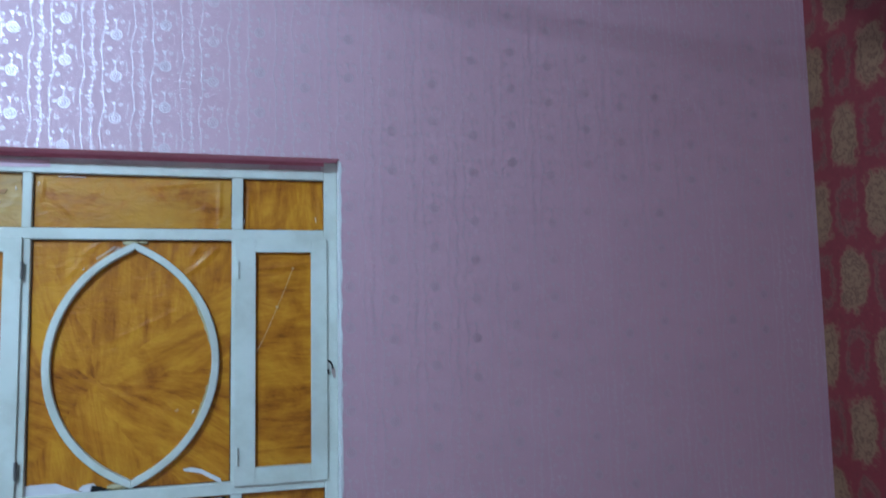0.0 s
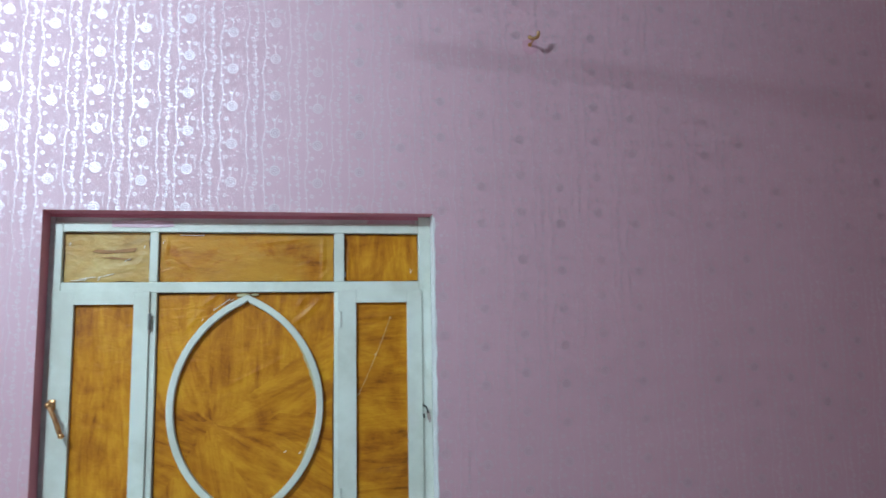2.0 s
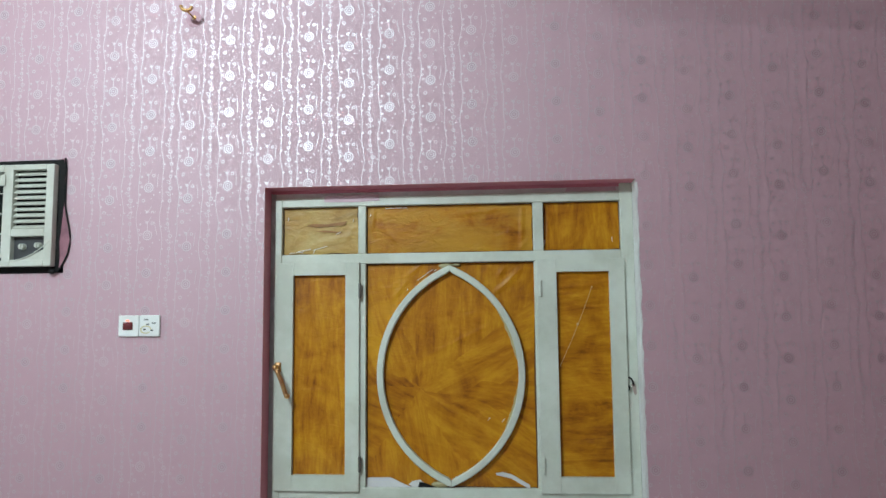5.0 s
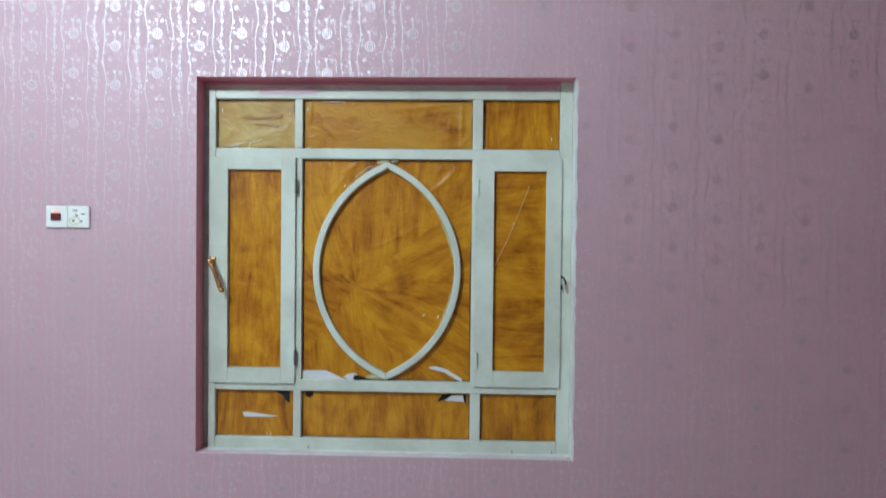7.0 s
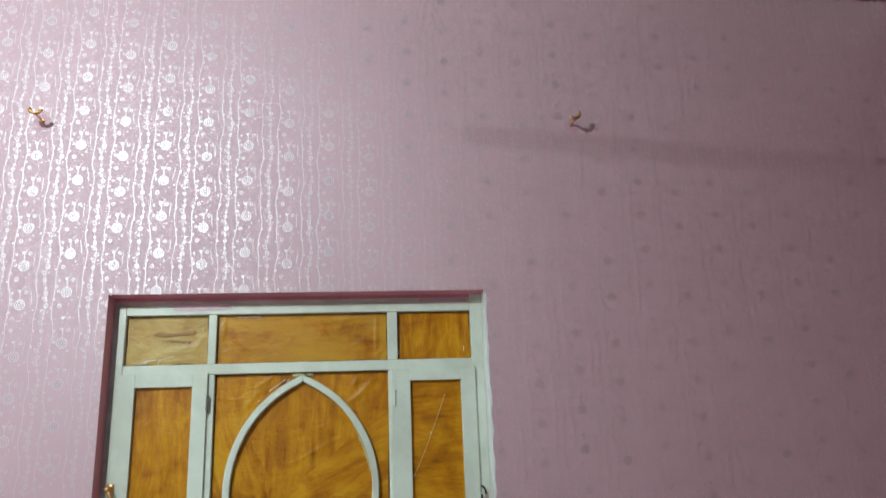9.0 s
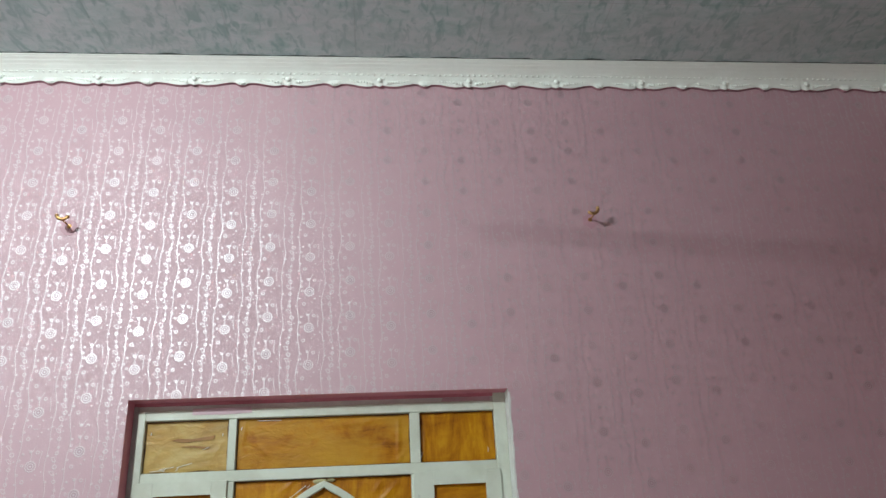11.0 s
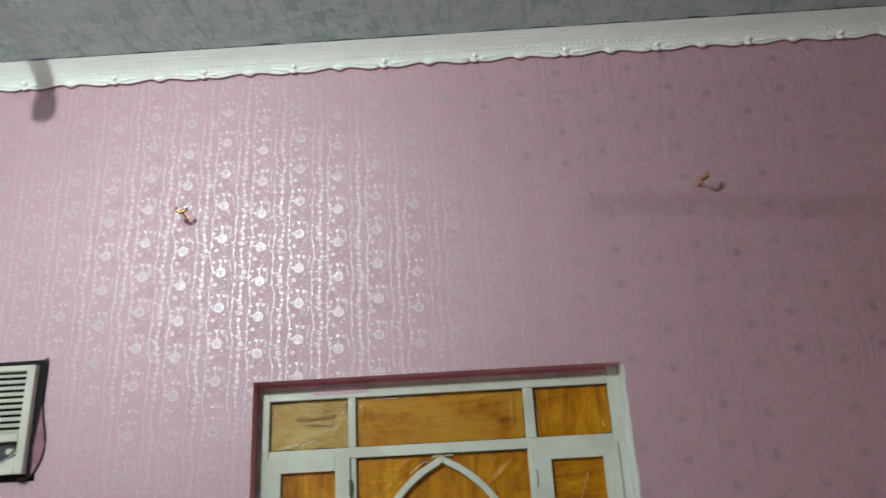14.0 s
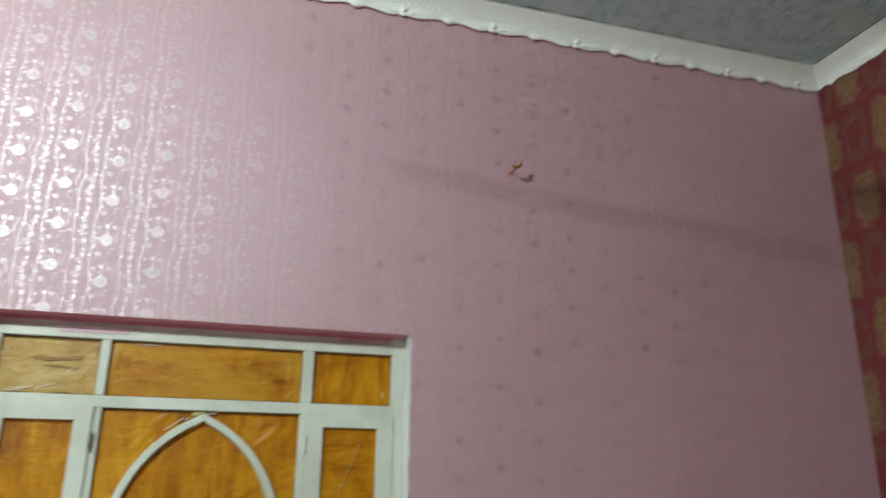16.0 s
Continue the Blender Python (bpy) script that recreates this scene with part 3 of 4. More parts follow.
def sheet(name, x0, x1, z0, z1, y, mat, parent, label, seed, wrinkle=0.0012, folds=(), inset=0.006):
    """A wrinkled sheet of film with an uneven edge; folds: ridges as (x, z, lean, half length, half width, height)."""
    nx, nz = max(6, int((x1 - x0) / 0.007)), max(6, int((z1 - z0) / 0.007))
    bm, rows = bmesh.new(), []
    for j in range(nz + 1):
        row = []
        for i in range(nx + 1):
            a, c = i / nx, j / nz
            lo = inset * (0.6 + 0.8 * noise.noise((seed, c * 3, 1))), inset * (0.6 + 0.8 * noise.noise((seed, c * 3, 7)))
            up = inset * (0.6 + 0.8 * noise.noise((seed, a * 4, 3))), inset * (0.6 + 0.8 * noise.noise((seed, a * 4, 9)))
            px = x0 + lo[0] + (x1 - x0 - lo[0] - lo[1]) * a
            pz = z0 + up[0] + (z1 - z0 - up[0] - up[1]) * c
            h = wrinkle * (1.2 * noise.noise((px * 9, pz * 9, seed)) + 0.6 * abs(noise.noise((px * 26, pz * 26, seed + 4))))
            for fx, fz, lean, half, wide, high in folds:
                du, dv = (px - fx) * math.cos(lean) + (pz - fz) * math.sin(lean), (pz - fz) * math.cos(lean) - (px - fx) * math.sin(lean)
                h += high * math.exp(-(du / half) ** 2 - (dv / wide) ** 2)
            row.append(bm.verts.new((px, y - h, pz)))
        rows.append(row)
    for a, c in zip(rows, rows[1:]):
        for k in range(nx):
            bm.faces.new((a[k], a[k + 1], c[k + 1], c[k]))
    return part(name, bm, mat, parent, label, True)


for k, (x0, x1, z0, z1, film, wrinkle, folds) in enumerate((
        (X[1], X[2], Z[5], Z[6], FILM_CREASED, 0.0016, ((-0.56, 1.868, 0.06, 0.07, 0.007, 0.0018), (-0.50, 1.884, 0.08, 0.08, 0.008, 0.0018), (-0.45, 1.905, 0.12, 0.07, 0.008, 0.0018), (-0.59, 1.852, 0.05, 0.05, 0.005, 0.0022),
                                                         (-0.48, 1.858, 0.1, 0.06, 0.006, 0.0022), (-0.40, 1.925, 0.9, 0.03, 0.008, 0.0022), (-0.62, 1.90, 1.2, 0.04, 0.008, 0.002))),
        (X[3], X[4], Z[5], Z[6], FILM_GOLD, 0.0012, ((-0.305, 1.98, 1.5, 0.04, 0.006, 0.004), (-0.22, 1.90, -0.8, 0.03, 0.007, 0.003), (0.29, 1.94, 1.55, 0.07, 0.006, 0.004), (0.16, 2.005, 0.1, 0.10, 0.006, 0.003), (0.30, 1.87, 0.8, 0.03, 0.006, 0.003))),
        (X[5], X[6], Z[5], Z[6], FILM_UP, 0.0012, ((0.392, 1.92, 1.5, 0.05, 0.005, 0.004), (0.655, 1.92, 1.57, 0.05, 0.005, 0.003))),
        (X[1], X[2], Z[1], Z[2], FILM_UP, 0.0010, ((-0.52, 0.80, 0.5, 0.03, 0.008, 0.003),)),
        (X[3], X[4], Z[1], Z[2], FILM_UP, 0.0008, ()),
        (X[5], X[6], Z[1], Z[2], FILM_UP, 0.0008, ()),
        (X[3], X[4], Z[3], Z[4], FILM_FAN, 0.0010, ((0.205, 1.755, 1.0, 0.025, 0.010, 0.004), (0.245, 1.735, 0.75, 0.05, 0.010, 0.004), (0.21, 1.70, 0.6, 0.05, 0.008, 0.003), (-0.13, 1.775, 0.6, 0.05, 0.007, 0.003), (-0.20, 1.69, 0.9, 0.04, 0.008, 0.003),
                                                     (0.12, 1.20, 0.9, 0.03, 0.006, 0.003), (0.05, 1.50, 0.45, 0.18, 0.006, 0.002), (-0.02, 1.24, -0.45, 0.15, 0.006, 0.002))))):
    pane = part("pane", box(x0 - 0.004, x1 + 0.004, YP + 0.002, YP + 0.006, z0 - 0.004, z1 + 0.004), BACKING, window, "pane with a dark brown edge")
    sheet("film", x0, x1, z0, z1, YP, film, pane, "creased wood-print film", k * 3.7 + 1.3, wrinkle, folds)


def sash(x0, x1, gx0, gx1, film):
    z0, z1, gz0, gz1 = Z[3] - 0.014, Z[4] + 0.005, 0.977, 1.755
    y0 = YF - 0.010
    s = part("sash", box(x0, gx0, y0, YB - 0.01, z0, z1, bevel=0.0012), FRAME, window, "side-hung white painted sash")
    part("stile", box(gx1, x1, y0, YB - 0.01, z0, z1, bevel=0.0012), FRAME, s)
    part("sash_rail", box(gx0, gx1, y0 + 0.0004, YB - 0.01, gz1, z1), FRAME, s)
    part("sash_rail", box(gx0, gx1, y0 + 0.0004, YB - 0.01, z0, gz0), FRAME, s)
    sheet("film_pane", gx0 - 0.010, gx1 + 0.010, gz0 - 0.010, gz1 + 0.010, YF + 0.008, film, s, "narrow pane covered with creased wood-print film", x0 * 9, 0.0010,
          ((gx0 + 0.06, 1.55, 1.57, 0.16, 0.007, 0.0025), (gx0 + 0.11, 1.50, 1.57, 0.18, 0.007, 0.0025), (gx0 + 0.10, 1.30, 0.0, 0.10, 0.010, 0.002)) if film == FILM_UP
          else ((gx0 + 0.1, 1.70, 0.1, 0.10, 0.008, 0.003), (gx0 + 0.06, 1.66, -0.2, 0.08, 0.008, 0.002), (gx0 + 0.12, 1.12, 0.15, 0.10, 0.010, 0.002)))
    return s


left = sash(-0.690, -0.355, -0.622, -0.411, FILM_UP)
right = sash(0.345, 0.680, 0.420, 0.621, FILM_ACROSS)


def hinge(x, z, parent, mat, label):
    bm = bmesh.new()
    add_rod(bm, (x, YF - 0.013, z - 0.027), (x, YF - 0.013, z + 0.027), 0.0036)
    for k in (-0.027, 0, 0.027):
        add_rod(bm, (x, YF - 0.013, z + k - 0.003), (x, YF - 0.013, z + k + 0.003), 0.0050)
    add_box(bm, x - 0.006, x + 0.006, YF - 0.012, YF - 0.008, z - 0.024, z + 0.024)
    part("hinge", bm, mat, parent, label)


for z in (1.69, 1.02):
    hinge(-0.352, z, left, STEEL, "dark paint-spattered butt hinge")
    hinge(0.358, z, right, FRAME, "butt hinge painted over white")

# almond-shaped strip laid over the centre pane
TOP, LOW, HALF = 1.788, 0.934, 0.290
MID, TALL = (TOP + LOW) / 2, (TOP - LOW) / 2
BOW = (TALL * TALL + HALF * HALF) / (2 * HALF)


def almond(side):
    bm = bmesh.new()
    cx, ang = side * (HALF - BOW) + 0.003, math.asin(TALL / BOW)
    rows, n = [], 40
    for i in range(n + 1):
        a = -ang + 2 * ang * i / n
        row = []
        for r, y in ((BOW, YF + 0.020), (BOW, YF + 0.001), (BOW - 0.003, YF - 0.002), (BOW - 0.023, YF - 0.002), (BOW - 0.026, YF + 0.001), (BOW - 0.026, YF + 0.020)):
            px = cx + side * r * math.cos(a)
            if side * (px - 0.003) < 0.0006:
                px = 0.003 + side * 0.0006
            row.append(bm.verts.new((px, y, MID + r * math.sin(a))))
        rows.append(row)
    for s, t in zip(rows, rows[1:]):
        for k in range(6):
            bm.faces.new((s[k], s[(k + 1) % 6], t[(k + 1) % 6], t[k]))
    bm.faces.new(rows[0])
    bm.faces.new(rows[-1][::-1])
    part("arched_strip", bm, FRAME, window, "curved white wooden strip")


almond(-1)
almond(1)


def glue_line(a0, a1, wide, label):
    """Old glue beside the inner edge of one curved strip."""
    bm = bmesh.new()
    cx, n = HALF - BOW + 0.003, 24
    inner, outer = [], []
    for i in range(n + 1):
        a = a0 + (a1 - a0) * i / n
        w = wide * math.sin(math.pi * min(1.0, 0.08 + i / n * 0.92)) * (0.75 + 0.5 * noise.noise((a * 20, wide, 2)))
        for r, row in ((BOW - 0.024, outer), (BOW - 0.027 - w, inner)):
            row.append((cx + r * math.cos(a), MID + r * math.sin(a)))
    add_plate(bm, outer + inner[::-1], YP - 0.006, YP + 0.001)
    part("glue_line", bm, GLUE, window, label)


glue_line(0.13, 0.62, 0.012, "yellowed glue line inside the curved strip")
glue_line(-0.50, -0.08, 0.010, "yellowed glue line inside the curved strip")
for at, r, size in (((-0.012, YF + 0.016, 1.787), 0.012, (2.4, 0.8, 0.8)), ((0.03, YF + 0.016, 1.790), 0.009, (1.8, 0.7, 0.7)), ((-0.04, YF + 0.014, 0.942), 0.014, (2.6, 0.7, 0.8))):
    part("putty", add_ball(bmesh.new(), at, r, size, 12, 8), GLUE, window, "lump of grimy putty", True)


def scrap(name, outline, mat, label, y=YP - 0.0045):
    part(name, add_plate(bmesh.new(), outline, y, y + 0.002), mat, window, label)


scrap("bare_patch", [(-0.333, 0.917), (-0.334, 0.962), (-0.315, 0.965), (-0.235, 0.966), (-0.205, 0.952), (-0.175, 0.938), (-0.140, 0.926), (-0.15, 0.918), (-0.24, 0.916)], SCRAP, "torn white scrap where the film has peeled")
scrap("bare_patch", [(-0.165, 0.940), (-0.150, 0.953), (-0.118, 0.958), (-0.105, 0.944), (-0.120, 0.932), (-0.145, 0.928)], SCRAP, "small white scrap of backing paper")
# black plates stand in for torn holes with dark night behind them
scrap("dark_gap", [(-0.122, 0.951), (-0.10, 0.946), (-0.06, 0.932), (-0.038, 0.922), (-0.11, 0.920), (-0.128, 0.932)], DARK, "dark gap in the film", YP - 0.0060)
scrap("bare_patch", [(0.172, 0.985), (0.20, 0.989), (0.236, 0.980), (0.302, 0.942), (0.306, 0.914), (0.297, 0.912), (0.292, 0.931), (0.232, 0.966), (0.176, 0.978)], SCRAP, "curled white strip of peeled film")
scrap("bare_patch", [(-0.568, 0.792), (-0.55, 0.796), (-0.47, 0.786), (-0.425, 0.780), (-0.48, 0.776), (-0.56, 0.775)], SCRAP, "small white tear in the film")
scrap("dark_gap", [(-0.438, 0.881), (-0.38, 0.880), (-0.379, 0.832), (-0.395, 0.845), (-0.405, 0.863)], DARK, "dark torn corner of the film")
scrap("dark_gap", [(-0.318, 0.878), (-0.286, 0.879), (-0.287, 0.865), (-0.30, 0.857), (-0.315, 0.862)], DARK, "dark torn corner of the film")
scrap("dark_gap", [(0.205, 0.848), (0.222, 0.875), (0.252, 0.881), (0.270, 0.880), (0.236, 0.858)], DARK, "dark torn edge of the film")
scrap("bare_patch", [(0.236, 0.853), (0.262, 0.874), (0.306, 0.877), (0.312, 0.850), (0.27, 0.853)], SCRAP, "white torn corner of the film")
scrap("dark_gap", [(0.306, 0.878), (0.319, 0.879), (0.319, 0.842), (0.313, 0.850)], DARK, "dark torn corner of the film")
scrap("paint_smear", [(-0.50, 2.050), (-0.50, 2.074), (-0.28, 2.075), (-0.275, 2.052), (-0.38, 2.048)], PALE_PINK, "strip of pink paper overlapping the frame head", YF - 0.0022)
scrap("paint_smear", [(0.46, 2.066), (0.47, 2.086), (0.66, 2.088), (0.66, 2.070), (0.55, 2.064)], PALE_PINK, "pink paint smeared on the frame head", YF + 0.0085)

scrap("film_fold", [(-0.575, 1.958), (-0.555, 1.966), (-0.50, 1.962), (-0.45, 1.968), (-0.412, 1.974), (-0.42, 1.958), (-0.47, 1.954), (-0.53, 1.950)], FOLD, "folded streak of wood-print film")
scrap("film_fold", [(-0.54, 1.934), (-0.50, 1.938), (-0.43, 1.930), (-0.44, 1.925), (-0.50, 1.930)], FOLD, "folded streak of wood-print film")

# near-white streaks paint the glints of creased clear plastic along the pane edges
GLINT = painted("white_glint", (0.92, 0.92, 0.92), (0.85, 0.85, 0.85), 0.15, relief=0, gloss=1.0)
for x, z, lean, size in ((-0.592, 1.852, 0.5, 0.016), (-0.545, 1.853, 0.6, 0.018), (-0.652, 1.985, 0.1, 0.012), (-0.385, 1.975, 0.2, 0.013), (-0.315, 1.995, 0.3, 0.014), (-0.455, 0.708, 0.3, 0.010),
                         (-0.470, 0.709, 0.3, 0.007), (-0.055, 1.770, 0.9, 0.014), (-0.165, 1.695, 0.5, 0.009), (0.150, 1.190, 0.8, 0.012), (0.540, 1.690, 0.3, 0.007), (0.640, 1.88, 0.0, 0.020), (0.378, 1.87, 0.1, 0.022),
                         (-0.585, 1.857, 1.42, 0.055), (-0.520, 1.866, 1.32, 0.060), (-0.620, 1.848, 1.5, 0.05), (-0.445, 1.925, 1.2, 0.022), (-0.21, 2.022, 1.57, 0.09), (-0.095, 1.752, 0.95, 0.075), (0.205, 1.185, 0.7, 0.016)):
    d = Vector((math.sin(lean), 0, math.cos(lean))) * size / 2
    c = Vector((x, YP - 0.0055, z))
    part("glint_streak", add_tube(bmesh.new(), [c - d, c + Vector((0.0008, -0.0015, 0)), c + d], 0.0011, 5), GLINT, window, "near-white streak drawn as a glint on creased plastic")

# white paint run over the wall's edge beside and below the frame
rnd = random.Random(12)
side = [(0.7195, 0.655)] + [(0.7245 + 0.006 * rnd.random(), 0.655 + 1.43 * k / 40) for k in range(41)] + [(0.7195, 2.085)]
part("paint_run", add_plate(bmesh.new(), side, -0.0016, 0.001), PLASTER, window, "uneven white paint edge on the wall")
low = [(-0.60, 0.6655)] + [(-0.60 + 1.30 * k / 36, 0.6610 - 0.004 * rnd.random()) for k in range(37)] + [(0.70, 0.6655)]
part("paint_run", add_plate(bmesh.new(), low, -0.0016, 0.001), PLASTER, window, "uneven white paint edge along the sill")
for x, z in ((-0.704, 0.668), (0.655, 0.664), (0.500, 0.662), (-0.30, 0.664)):
    chip = [(x + 0.006 * rnd.uniform(0.4, 1) * math.cos(a), z + 0.009 * rnd.uniform(0.4, 1) * math.sin(a)) for a in (0.2, 1.3, 2.4, 3.6, 4.8, 5.6)]
    part("paint_chip", add_plate(bmesh.new(), chip, YF - 0.0012, YF + 0.001), RUST, window, "dark chip in the paint")

# lever handle on one sash
bm = bmesh.new()
add_box(bm, -0.693, -0.667, YF - 0.017, YF - 0.009, 1.372, 1.412, bevel=0.003)
add_rod(bm, (-0.680, YF - 0.016, 1.394), (-0.680, YF - 0.045, 1.394), 0.009)
add_ball(bm, (-0.680, YF - 0.046, 1.394), 0.0125)
handle = part("handle", bm, BRASS, left, "worn brass casement handle", True)
bm = bmesh.new()
add_tube(bm, [(-0.680, YF - 0.046, 1.394), (-0.668, YF - 0.050, 1.372), (-0.655, YF - 0.050, 1.345), (-0.646, YF - 0.048, 1.318), (-0.640, YF - 0.046, 1.296), (-0.634, YF - 0.046, 1.286)], 0.0088)
add_ball(bm, (-0.633, YF - 0.046, 1.284), 0.011)
part("lever", bm, BRASS, left, "bent brass lever", True)

# latch on the other sash and a rusty run below it
bm = bmesh.new()
add_tube(bm, [(0.682, YF - 0.012, 1.349), (0.690, YF - 0.020, 1.345), (0.697, YF - 0.018, 1.330), (0.699, YF - 0.008, 1.322)], 0.0035, 6)
add_rod(bm, (0.683, YF - 0.011, 1.318), (0.683, YF - 0.011, 1.300), 0.003)
part("latch", bm, DARK, right, "small black catch", True)
scrap("rust_run", [(0.694, 1.325), (0.702, 1.328), (0.710, 1.315), (0.712, 1.288), (0.706, 1.280), (0.699, 1.296)], RUST, "brown rust run on the jamb", YF - 0.0022)

# string hanging on the narrow pane
bm = bmesh.new()
pts = [(0.555 - 0.130 * k / 8, YF - 0.001, 1.695 - 0.305 * k / 8 - 0.012 * math.sin(k / 8 * math.pi)) for k in range(9)]
add_tube(bm, pts, 0.0009, 5)
add_ball(bm, (0.497, YF + 0.000, 1.551), 0.005)
add_ball(bm, (0.555, YF + 0.001, 1.695), 0.003)
part("string", bm, CORD, right, "thin knotted pale string")


# ---- air conditioner ----
def air_conditioner():
    ax0, ax1, az0, az1 = -2.19, -1.572, 1.800, 2.212
    yf = -0.045
    ac = thing("air_conditioner", ((ax0 + ax1) / 2, 0, az0), "aged white window air conditioner set through the wall", "air conditioner")
    # black plate stands for the foam edge and the shaded gap round the bezel
    edge = [(ax0 - 0.02, az0 - 0.020), (ax1 - 0.03, az0 - 0.022), (ax1 + 0.010, az0 - 0.024), (ax1 + 0.014, az0 + 0.03), (ax1 + 0.010, az0 + 0.10), (ax1 + 0.018, az0 + 0.19),
            (ax1 + 0.024, az0 + 0.27), (ax1 + 0.023, az0 + 0.34), (ax1 + 0.026, az0 + 0.40), (ax1 + 0.016, az0 + 0.436), (ax1 - 0.02, az0 + 0.436), (ax0 - 0.02, az1 + 0.020)]
    part("dark_surround", add_plate(bmesh.new(), edge, -0.009, 0.004), DARK, ac, "uneven black surround for the foam edge and shaded gap")
    rim = [(-1.552, 2.243), (-1.545, 2.20), (-1.546, 2.12), (-1.545, 2.05), (-1.535, 2.00), (-1.526, 1.963), (-1.519, 1.925), (-1.519, 1.890), (-1.526, 1.850), (-1.540, 1.820), (-1.556, 1.793), (-1.570, 1.785)]
    # lip painted darker in place of the air conditioner's shadow
    part("plaster_lip", add_plate(bmesh.new(), rim + [(-1.60, 1.790), (-1.60, 2.23)], -0.006, 0.003), SHADED_PINK, ac, "rough pink plaster lip, darkened as in the unit's shadow")
    part("rim_line", add_tube(bmesh.new(), [(x, -0.005, z) for x, z in rim], 0.0035, 6), DARK, ac, "dark outline along the lip")
    part("casing", box(ax0 + 0.012, ax1 - 0.012, -0.012, 0.45, az0 + 0.012, az1 - 0.012), COIL_BLACK, ac, "dark steel casing in the wall")
    gx0, gx1, gz0, gz1 = ax0 + 0.045, -1.785, 1.850, 2.178      # intake
    vx0, vx1, vz0, vz1 = -1.744, -1.604, 1.950, 2.190           # outlet
    cx0, cx1, cz0, cz1 = -1.744, -1.604, 1.826, 1.920           # controls

    def face(x0, x1, z0, z1):
        part("bezel", box(x0, x1, yf, -0.012, z0, z1, bevel=0.003, segments=2), PLASTIC, ac, "yellowed white plastic bezel")
    face(ax0, gx0, az0, az1)
    face(gx1, vx0, az0, az1)
    face(vx1, ax1, az0, az1)
    face(gx0, gx1, gz1, az1)
    face(gx0, gx1, az0, gz0)
    face(vx0, vx1, vz1, az1)
    face(vx0, vx1, cz1, vz0)
    face(vx0, vx1, az0, cz0)
    for k in range(4):
        x = gx1 - 0.0 - (gx1 - gx0) * (k + 0.8) / 4.1
        part("grille_bar", rod((x, yf + 0.008, gz0), (x, yf + 0.008, gz1), 0.0028, sides=8), PLASTIC, ac)
    for k in range(3):
        z = gz0 + (gz1 - gz0) * (k + 1) / 4
        part("grille_bar", rod((gx0, yf + 0.006, z), (gx1, yf + 0.006, z), 0.0028, sides=8), PLASTIC, ac)
    rnd = random.Random(3)
    for k in range(2):
        z = gz0 + 0.055 + k * 0.03
        part("coil_tube", add_tube(bmesh.new(), [(gx0 + 0.02, -0.020, z), (gx0 + 0.16, -0.020, z + 0.004), (gx1 - 0.03, -0.020, z + 0.002)], 0.006), COIL_BLACK, ac, "near-black cooling pipe behind the grille")
    outlet = part("air_outlet", box(vx0, vx1, -0.0135, -0.0122, vz0, vz1), DARK, ac, "black air outlet behind slanted louvres")
    for k in range(10):
        z = vz1 - (vz1 - vz0) * (k + 0.6) / 10
        bm = box(vx0, vx1, -0.037, -0.015, z - 0.0024, z + 0.0024, turn=Matrix.Rotation(radians(38 + rnd.uniform(-3, 3)), 4, "X"))
        part("louvre", bm, PLASTIC, outlet)
    panel = part("control_panel", box(cx0, cx1, -0.020, -0.0122, cz0, cz1), PANEL, ac, "dark recessed control panel")
    for x, z in ((-1.703, 1.880), (-1.636, 1.884)):
        bm = rod((x, -0.020, z), (x, -0.040, z), 0.013, 0.011, sides=20)
        add_box(bm, x - 0.003, x + 0.003, -0.046, -0.039, z - 0.010, z + 0.010, bevel=0.001)
        part("knob", bm, PLASTIC, panel, "grey-white control knob")
    bm = bmesh.new()
    add_tube(bm, [(cx0 - 0.02, yf - 0.001, 1.818), (-1.72, yf - 0.001, 1.822), (-1.68, yf - 0.001, 1.834), (-1.645, yf - 0.001, 1.850), (-1.61, yf - 0.001, 1.874), (-1.578, yf - 0.001, 1.900)], 0.0022, 6)
    part("trim_line", bm, PLASTIC, ac, "curved moulded line on the bezel")
    bm = bmesh.new()
    add_plate(bm, [(cx0, cz0 - 0.001), (cx1 + 0.002, cz0 - 0.001), (cx1 + 0.002, 1.868), (-1.65, 1.846), (-1.69, 1.832)], yf + 0.002, -0.02)
    part("corner_panel", bm, PLASTIC, ac, "curved plastic corner below the knobs")
    part("catch", box(gx1 - 0.012, gx1 + 0.012, yf - 0.008, yf, 2.125, 2.172, bevel=0.004, segments=2), PLASTIC, ac, "grille catch")
    part("badge", box(-1.795, -1.778, yf - 0.002, yf, 1.824, 1.836), DARK, ac, "small dark badge")
    part("cover_seam", box(gx0, gx1 + 0.004, yf - 0.0008, yf + 0.001, 2.1805, 2.1835), DARK, ac, "dark seam above the grille")
    part("drain_plug", add_ball(bmesh.new(), (ax1 - 0.012, -0.014, az0 - 0.018), 0.014, (1.3, 0.8, 0.9)), DARK, ac, "black lump of sealant")


air_conditioner()


# ---- switch and socket ----
def plate(x0, label, category, name):
    ob = thing(name, (x0 + 0.0425, 0, 1.519), label, category, "plates beside the window")
    part("cover", box(x0, x0 + 0.084, -0.011, 0, 1.519, 1.602, bevel=0.004, segments=2), SOCKET, ob)
    return ob


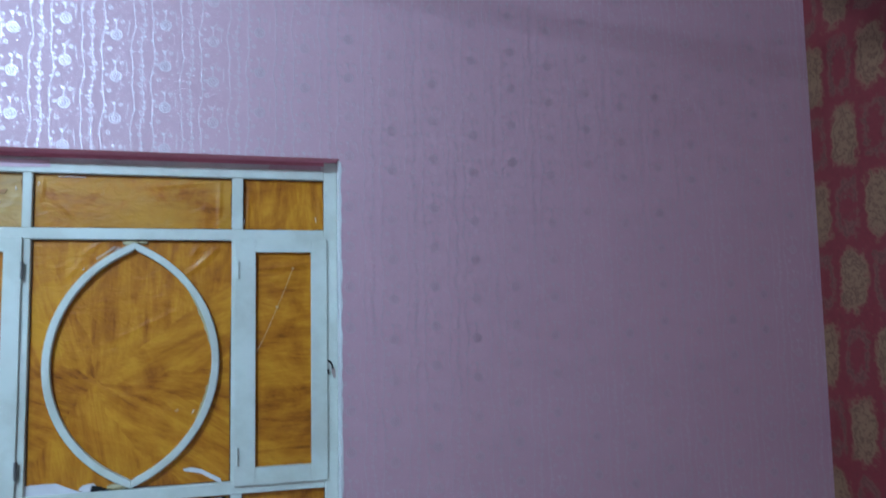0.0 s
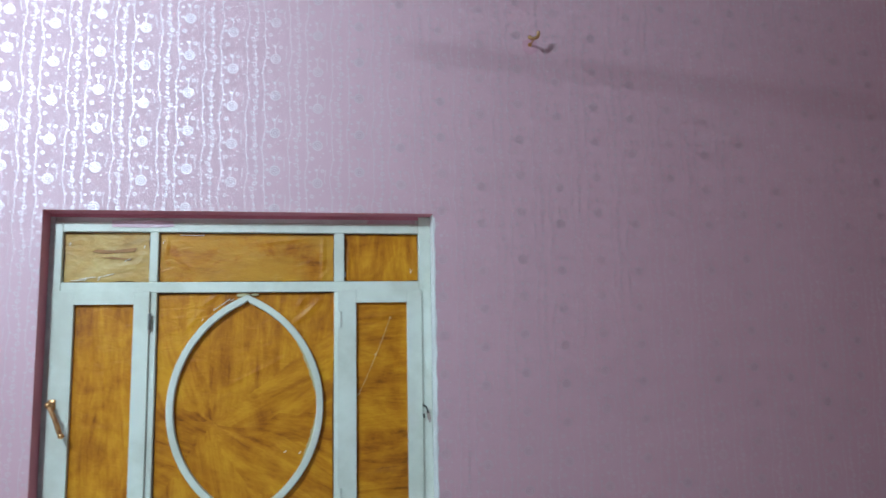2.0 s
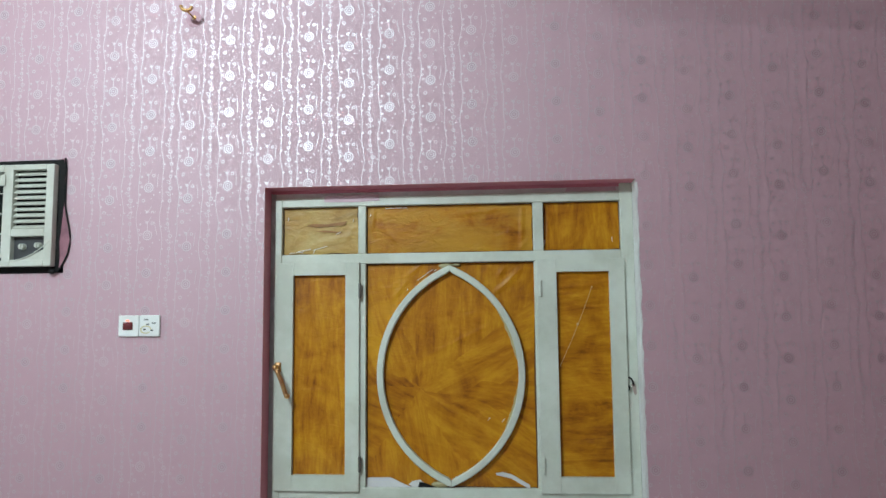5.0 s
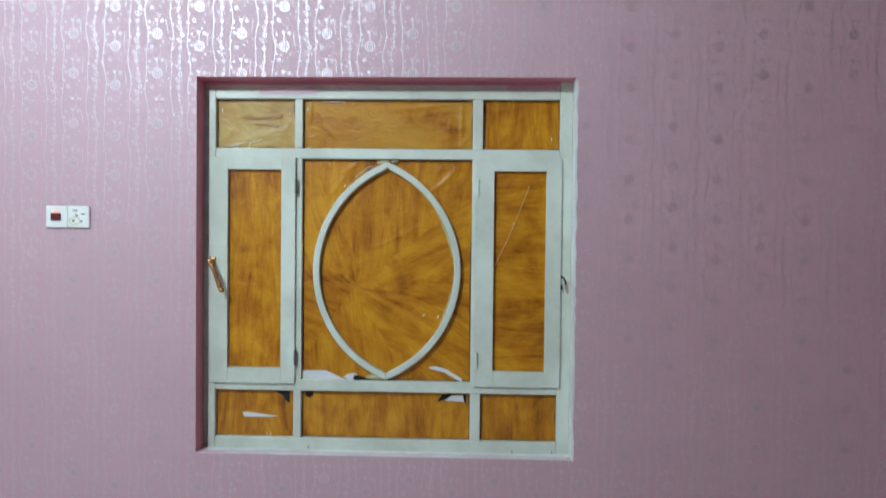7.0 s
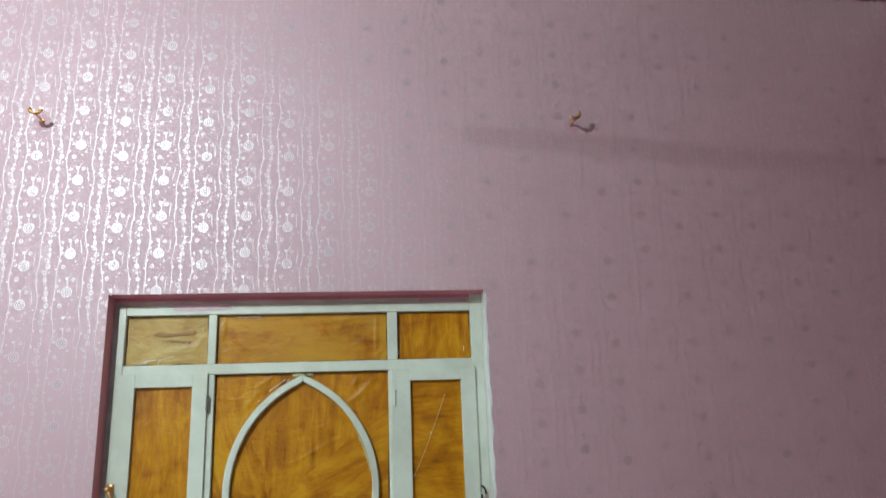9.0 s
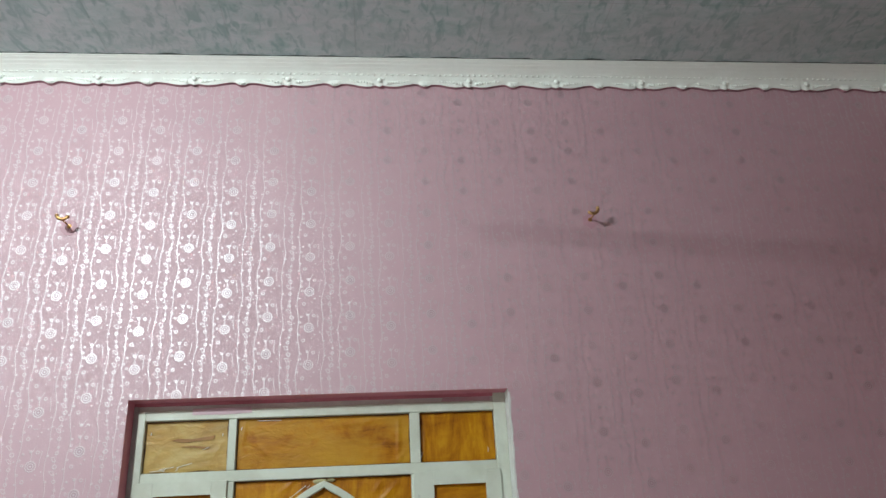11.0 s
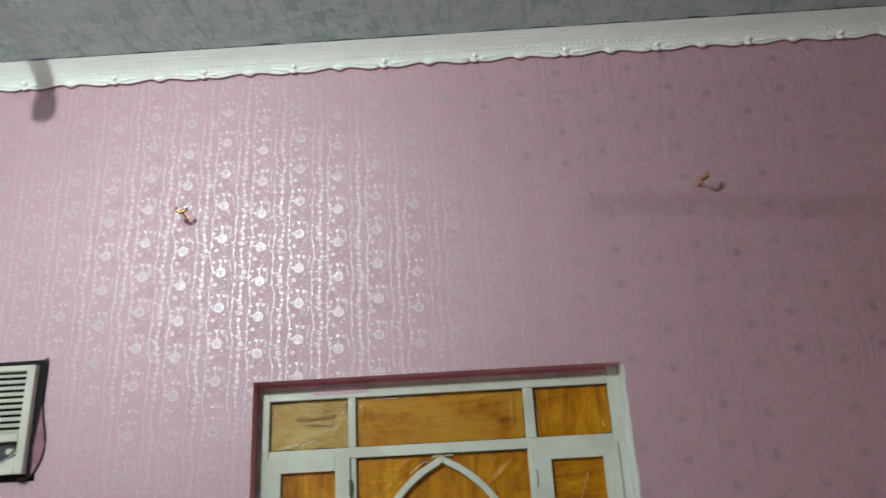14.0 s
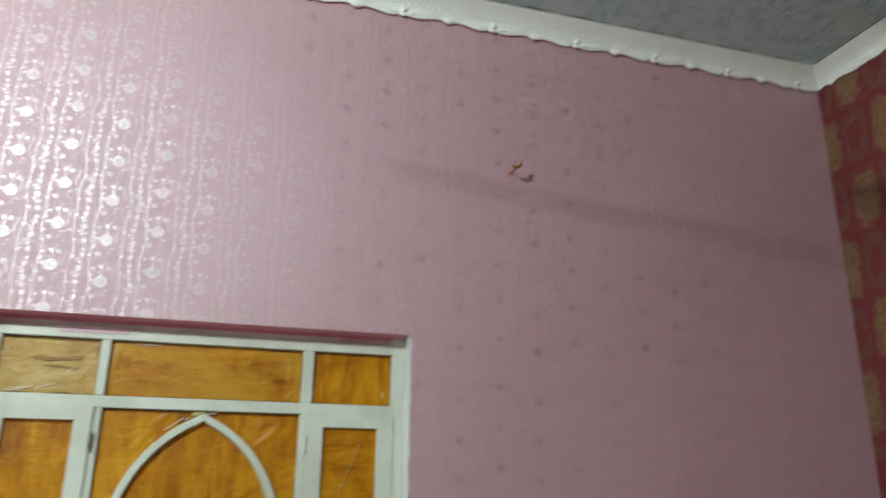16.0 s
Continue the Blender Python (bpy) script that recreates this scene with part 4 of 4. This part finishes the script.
sw = plate(-1.301, "white square light switch with dark red rocker", "switch", "light_switch")
part("rocker", box(-1.281, -1.241, -0.0155, -0.010, 1.545, 1.575, bevel=0.002), ROCKER, sw, "dark red rocker")
part("indicator", box(-1.269, -1.256, -0.0130, -0.0105, 1.5785, 1.5845, bevel=0.001), NEON, sw, "glowing red indicator")
so = plate(-1.2155, "white square socket plate with yellowed stain", "socket", "wall_socket")
for x, z, w in ((-1.187, 1.585, 0.009), (-1.180, 1.566, 0.005), (-1.155, 1.571, 0.008), (-1.192, 1.546, 0.005), (-1.163, 1.543, 0.005)):
    part("slot", box(x - w, x + w, -0.0118, -0.0105, z - 0.0028, z + 0.0028), STEEL if w > 0.006 else DARK, so)
# thin raised ring drawn for the yellowish stain
bm = bmesh.new()
add_tube(bm, [(-1.187 + 0.021 * math.cos(a / 14 * math.pi * 1.75), -0.0120, 1.546 + 0.014 * math.sin(a / 14 * math.pi * 1.75)) for a in range(15)], 0.0022, 6)
part("ring_stain", bm, YELLOWED, so, "yellowed ring stain round the pin holes")


# ---- curtain hooks ----
def hook(x, z, tilt):
    ob = thing("curtain_bracket", (x, 0, z), "small brass curtain-rod bracket screwed into the pink wall", "bracket", "curtain brackets over the window")
    t = Matrix.Rotation(tilt, 3, "Y")
    at = Vector((x, 0, z))
    part("rose", rod(at, at + Vector((0, -0.004, 0)), 0.010, 0.008, sides=14), BRASS, ob)
    bm = bmesh.new()
    add_tube(bm, [at, at + Vector((0, -0.030, -0.001)), at + Vector((0, -0.060, -0.002)), at + Vector((0, -0.080, 0))], 0.0034)
    part("arm", bm, BRASS, ob, smooth=True)
    bm = bmesh.new()
    curve = [at + t @ Vector((0.022 * math.sin(a), -0.080, 0.014 - 0.018 * math.cos(a))) for a in (-1.35, -0.9, -0.45, 0, 0.45, 0.9, 1.35)]
    add_tube(bm, curve, 0.0072)
    for p in (curve[0], curve[-1]):
        add_ball(bm, p, 0.0080)
    part("cradle", bm, BRASS, ob, "curved brass cradle with ball tips", smooth=True)
    rnd = random.Random(int(x * 100))
    torn = [(x + (0.030 + 0.008 * rnd.random()) * math.cos(k * math.pi / 6), z - 0.006 + (0.030 + 0.009 * rnd.random()) * math.sin(k * math.pi / 6)) for k in range(12)]
    part("torn_patch", add_plate(bmesh.new(), torn, -0.0012, 0.001), PATCH, ob, "patch of paper rubbed bare round the screw")
    return ob


hook(-1.027, 2.813, 0.15)
hook(1.142, 2.822, -0.5)


# ---- lamps and fan under the ceiling ----
def pendant(at, glass, label, drop):
    """A bulb in a batten holder; drop: the length of flex above the holder."""
    x, y, z = at
    ob = thing("ceiling_bulb", (x, y, ZC), label, "light bulb")
    part("ceiling_rose", rod((x, y, ZC), (x, y, ZC - 0.02), 0.04, 0.035, sides=18), SOCKET, ob)
    if drop:
        part("flex", rod((x, y, ZC - 0.02), (x, y, ZC - 0.02 - drop), 0.004, sides=6), SOCKET, ob)
    part("holder", rod((x, y, ZC - 0.02 - drop), (x, y, z + 0.03), 0.030, 0.026, sides=16), SOCKET, ob)
    bm, rows = bmesh.new(), []
    for r, h in ((0.016, 0.052), (0.020, 0.044), (0.032, 0.030), (0.035, 0.018), (0.035, -0.020), (0.033, -0.036), (0.026, -0.048), (0.014, -0.055), (0.003, -0.057)):
        rows.append([bm.verts.new((x + r * math.cos(k * math.pi / 10), y + r * math.sin(k * math.pi / 10), z + h)) for k in range(20)])
    for a, c in zip(rows, rows[1:]):
        for k in range(20):
            bm.faces.new((a[k], a[(k + 1) % 20], c[(k + 1) % 20], c[k]))
    bm.faces.new(rows[0])
    bm.faces.new(rows[-1])
    return part("bulb", bm, glass, ob, smooth=True)


lit = pendant(LAMP, BULB, "lit white bulb in a ceiling holder", 0)
lit.visible_shadow = False
# unseen bulb, shaped and placed to throw the rounded shadow over the cornice
pendant((-1.6212, -1.0, 3.434), GLASS_OFF, "unlit frosted bulb in a ceiling holder", 0)

# unseen fan, set so one blade throws the band of shadow
fan = thing("ceiling_fan", (0.04, -1.977, ZC), "cream three-blade ceiling fan at rest", "ceiling fan")
hx, hy, hz = 0.04, -1.977, 3.20
part("canopy", rod((hx, hy, ZC), (hx, hy, ZC - 0.07), 0.07, 0.03, sides=20), FAN, fan)
part("down_rod", rod((hx, hy, ZC - 0.07), (hx, hy, hz + 0.05), 0.012), FAN, fan)
bm = rod((hx, hy, hz + 0.04), (hx, hy, hz - 0.035), 0.05, 0.075, sides=24)
part("motor", bm, FAN, fan)
for k in range(3):
    a = radians(156.5 + 120 * k)
    m = Matrix.Translation((hx, hy, hz)) @ Matrix.Rotation(a, 4, "Z") @ Matrix.Rotation(radians(12), 4, "X")
    bm = bmesh.new()
    add_box(bm, 0.07, 0.72, -0.085, 0.085, -0.003, 0.003, bevel=0.002)
    bm.transform(m)
    part("blade", bm, FAN, fan)
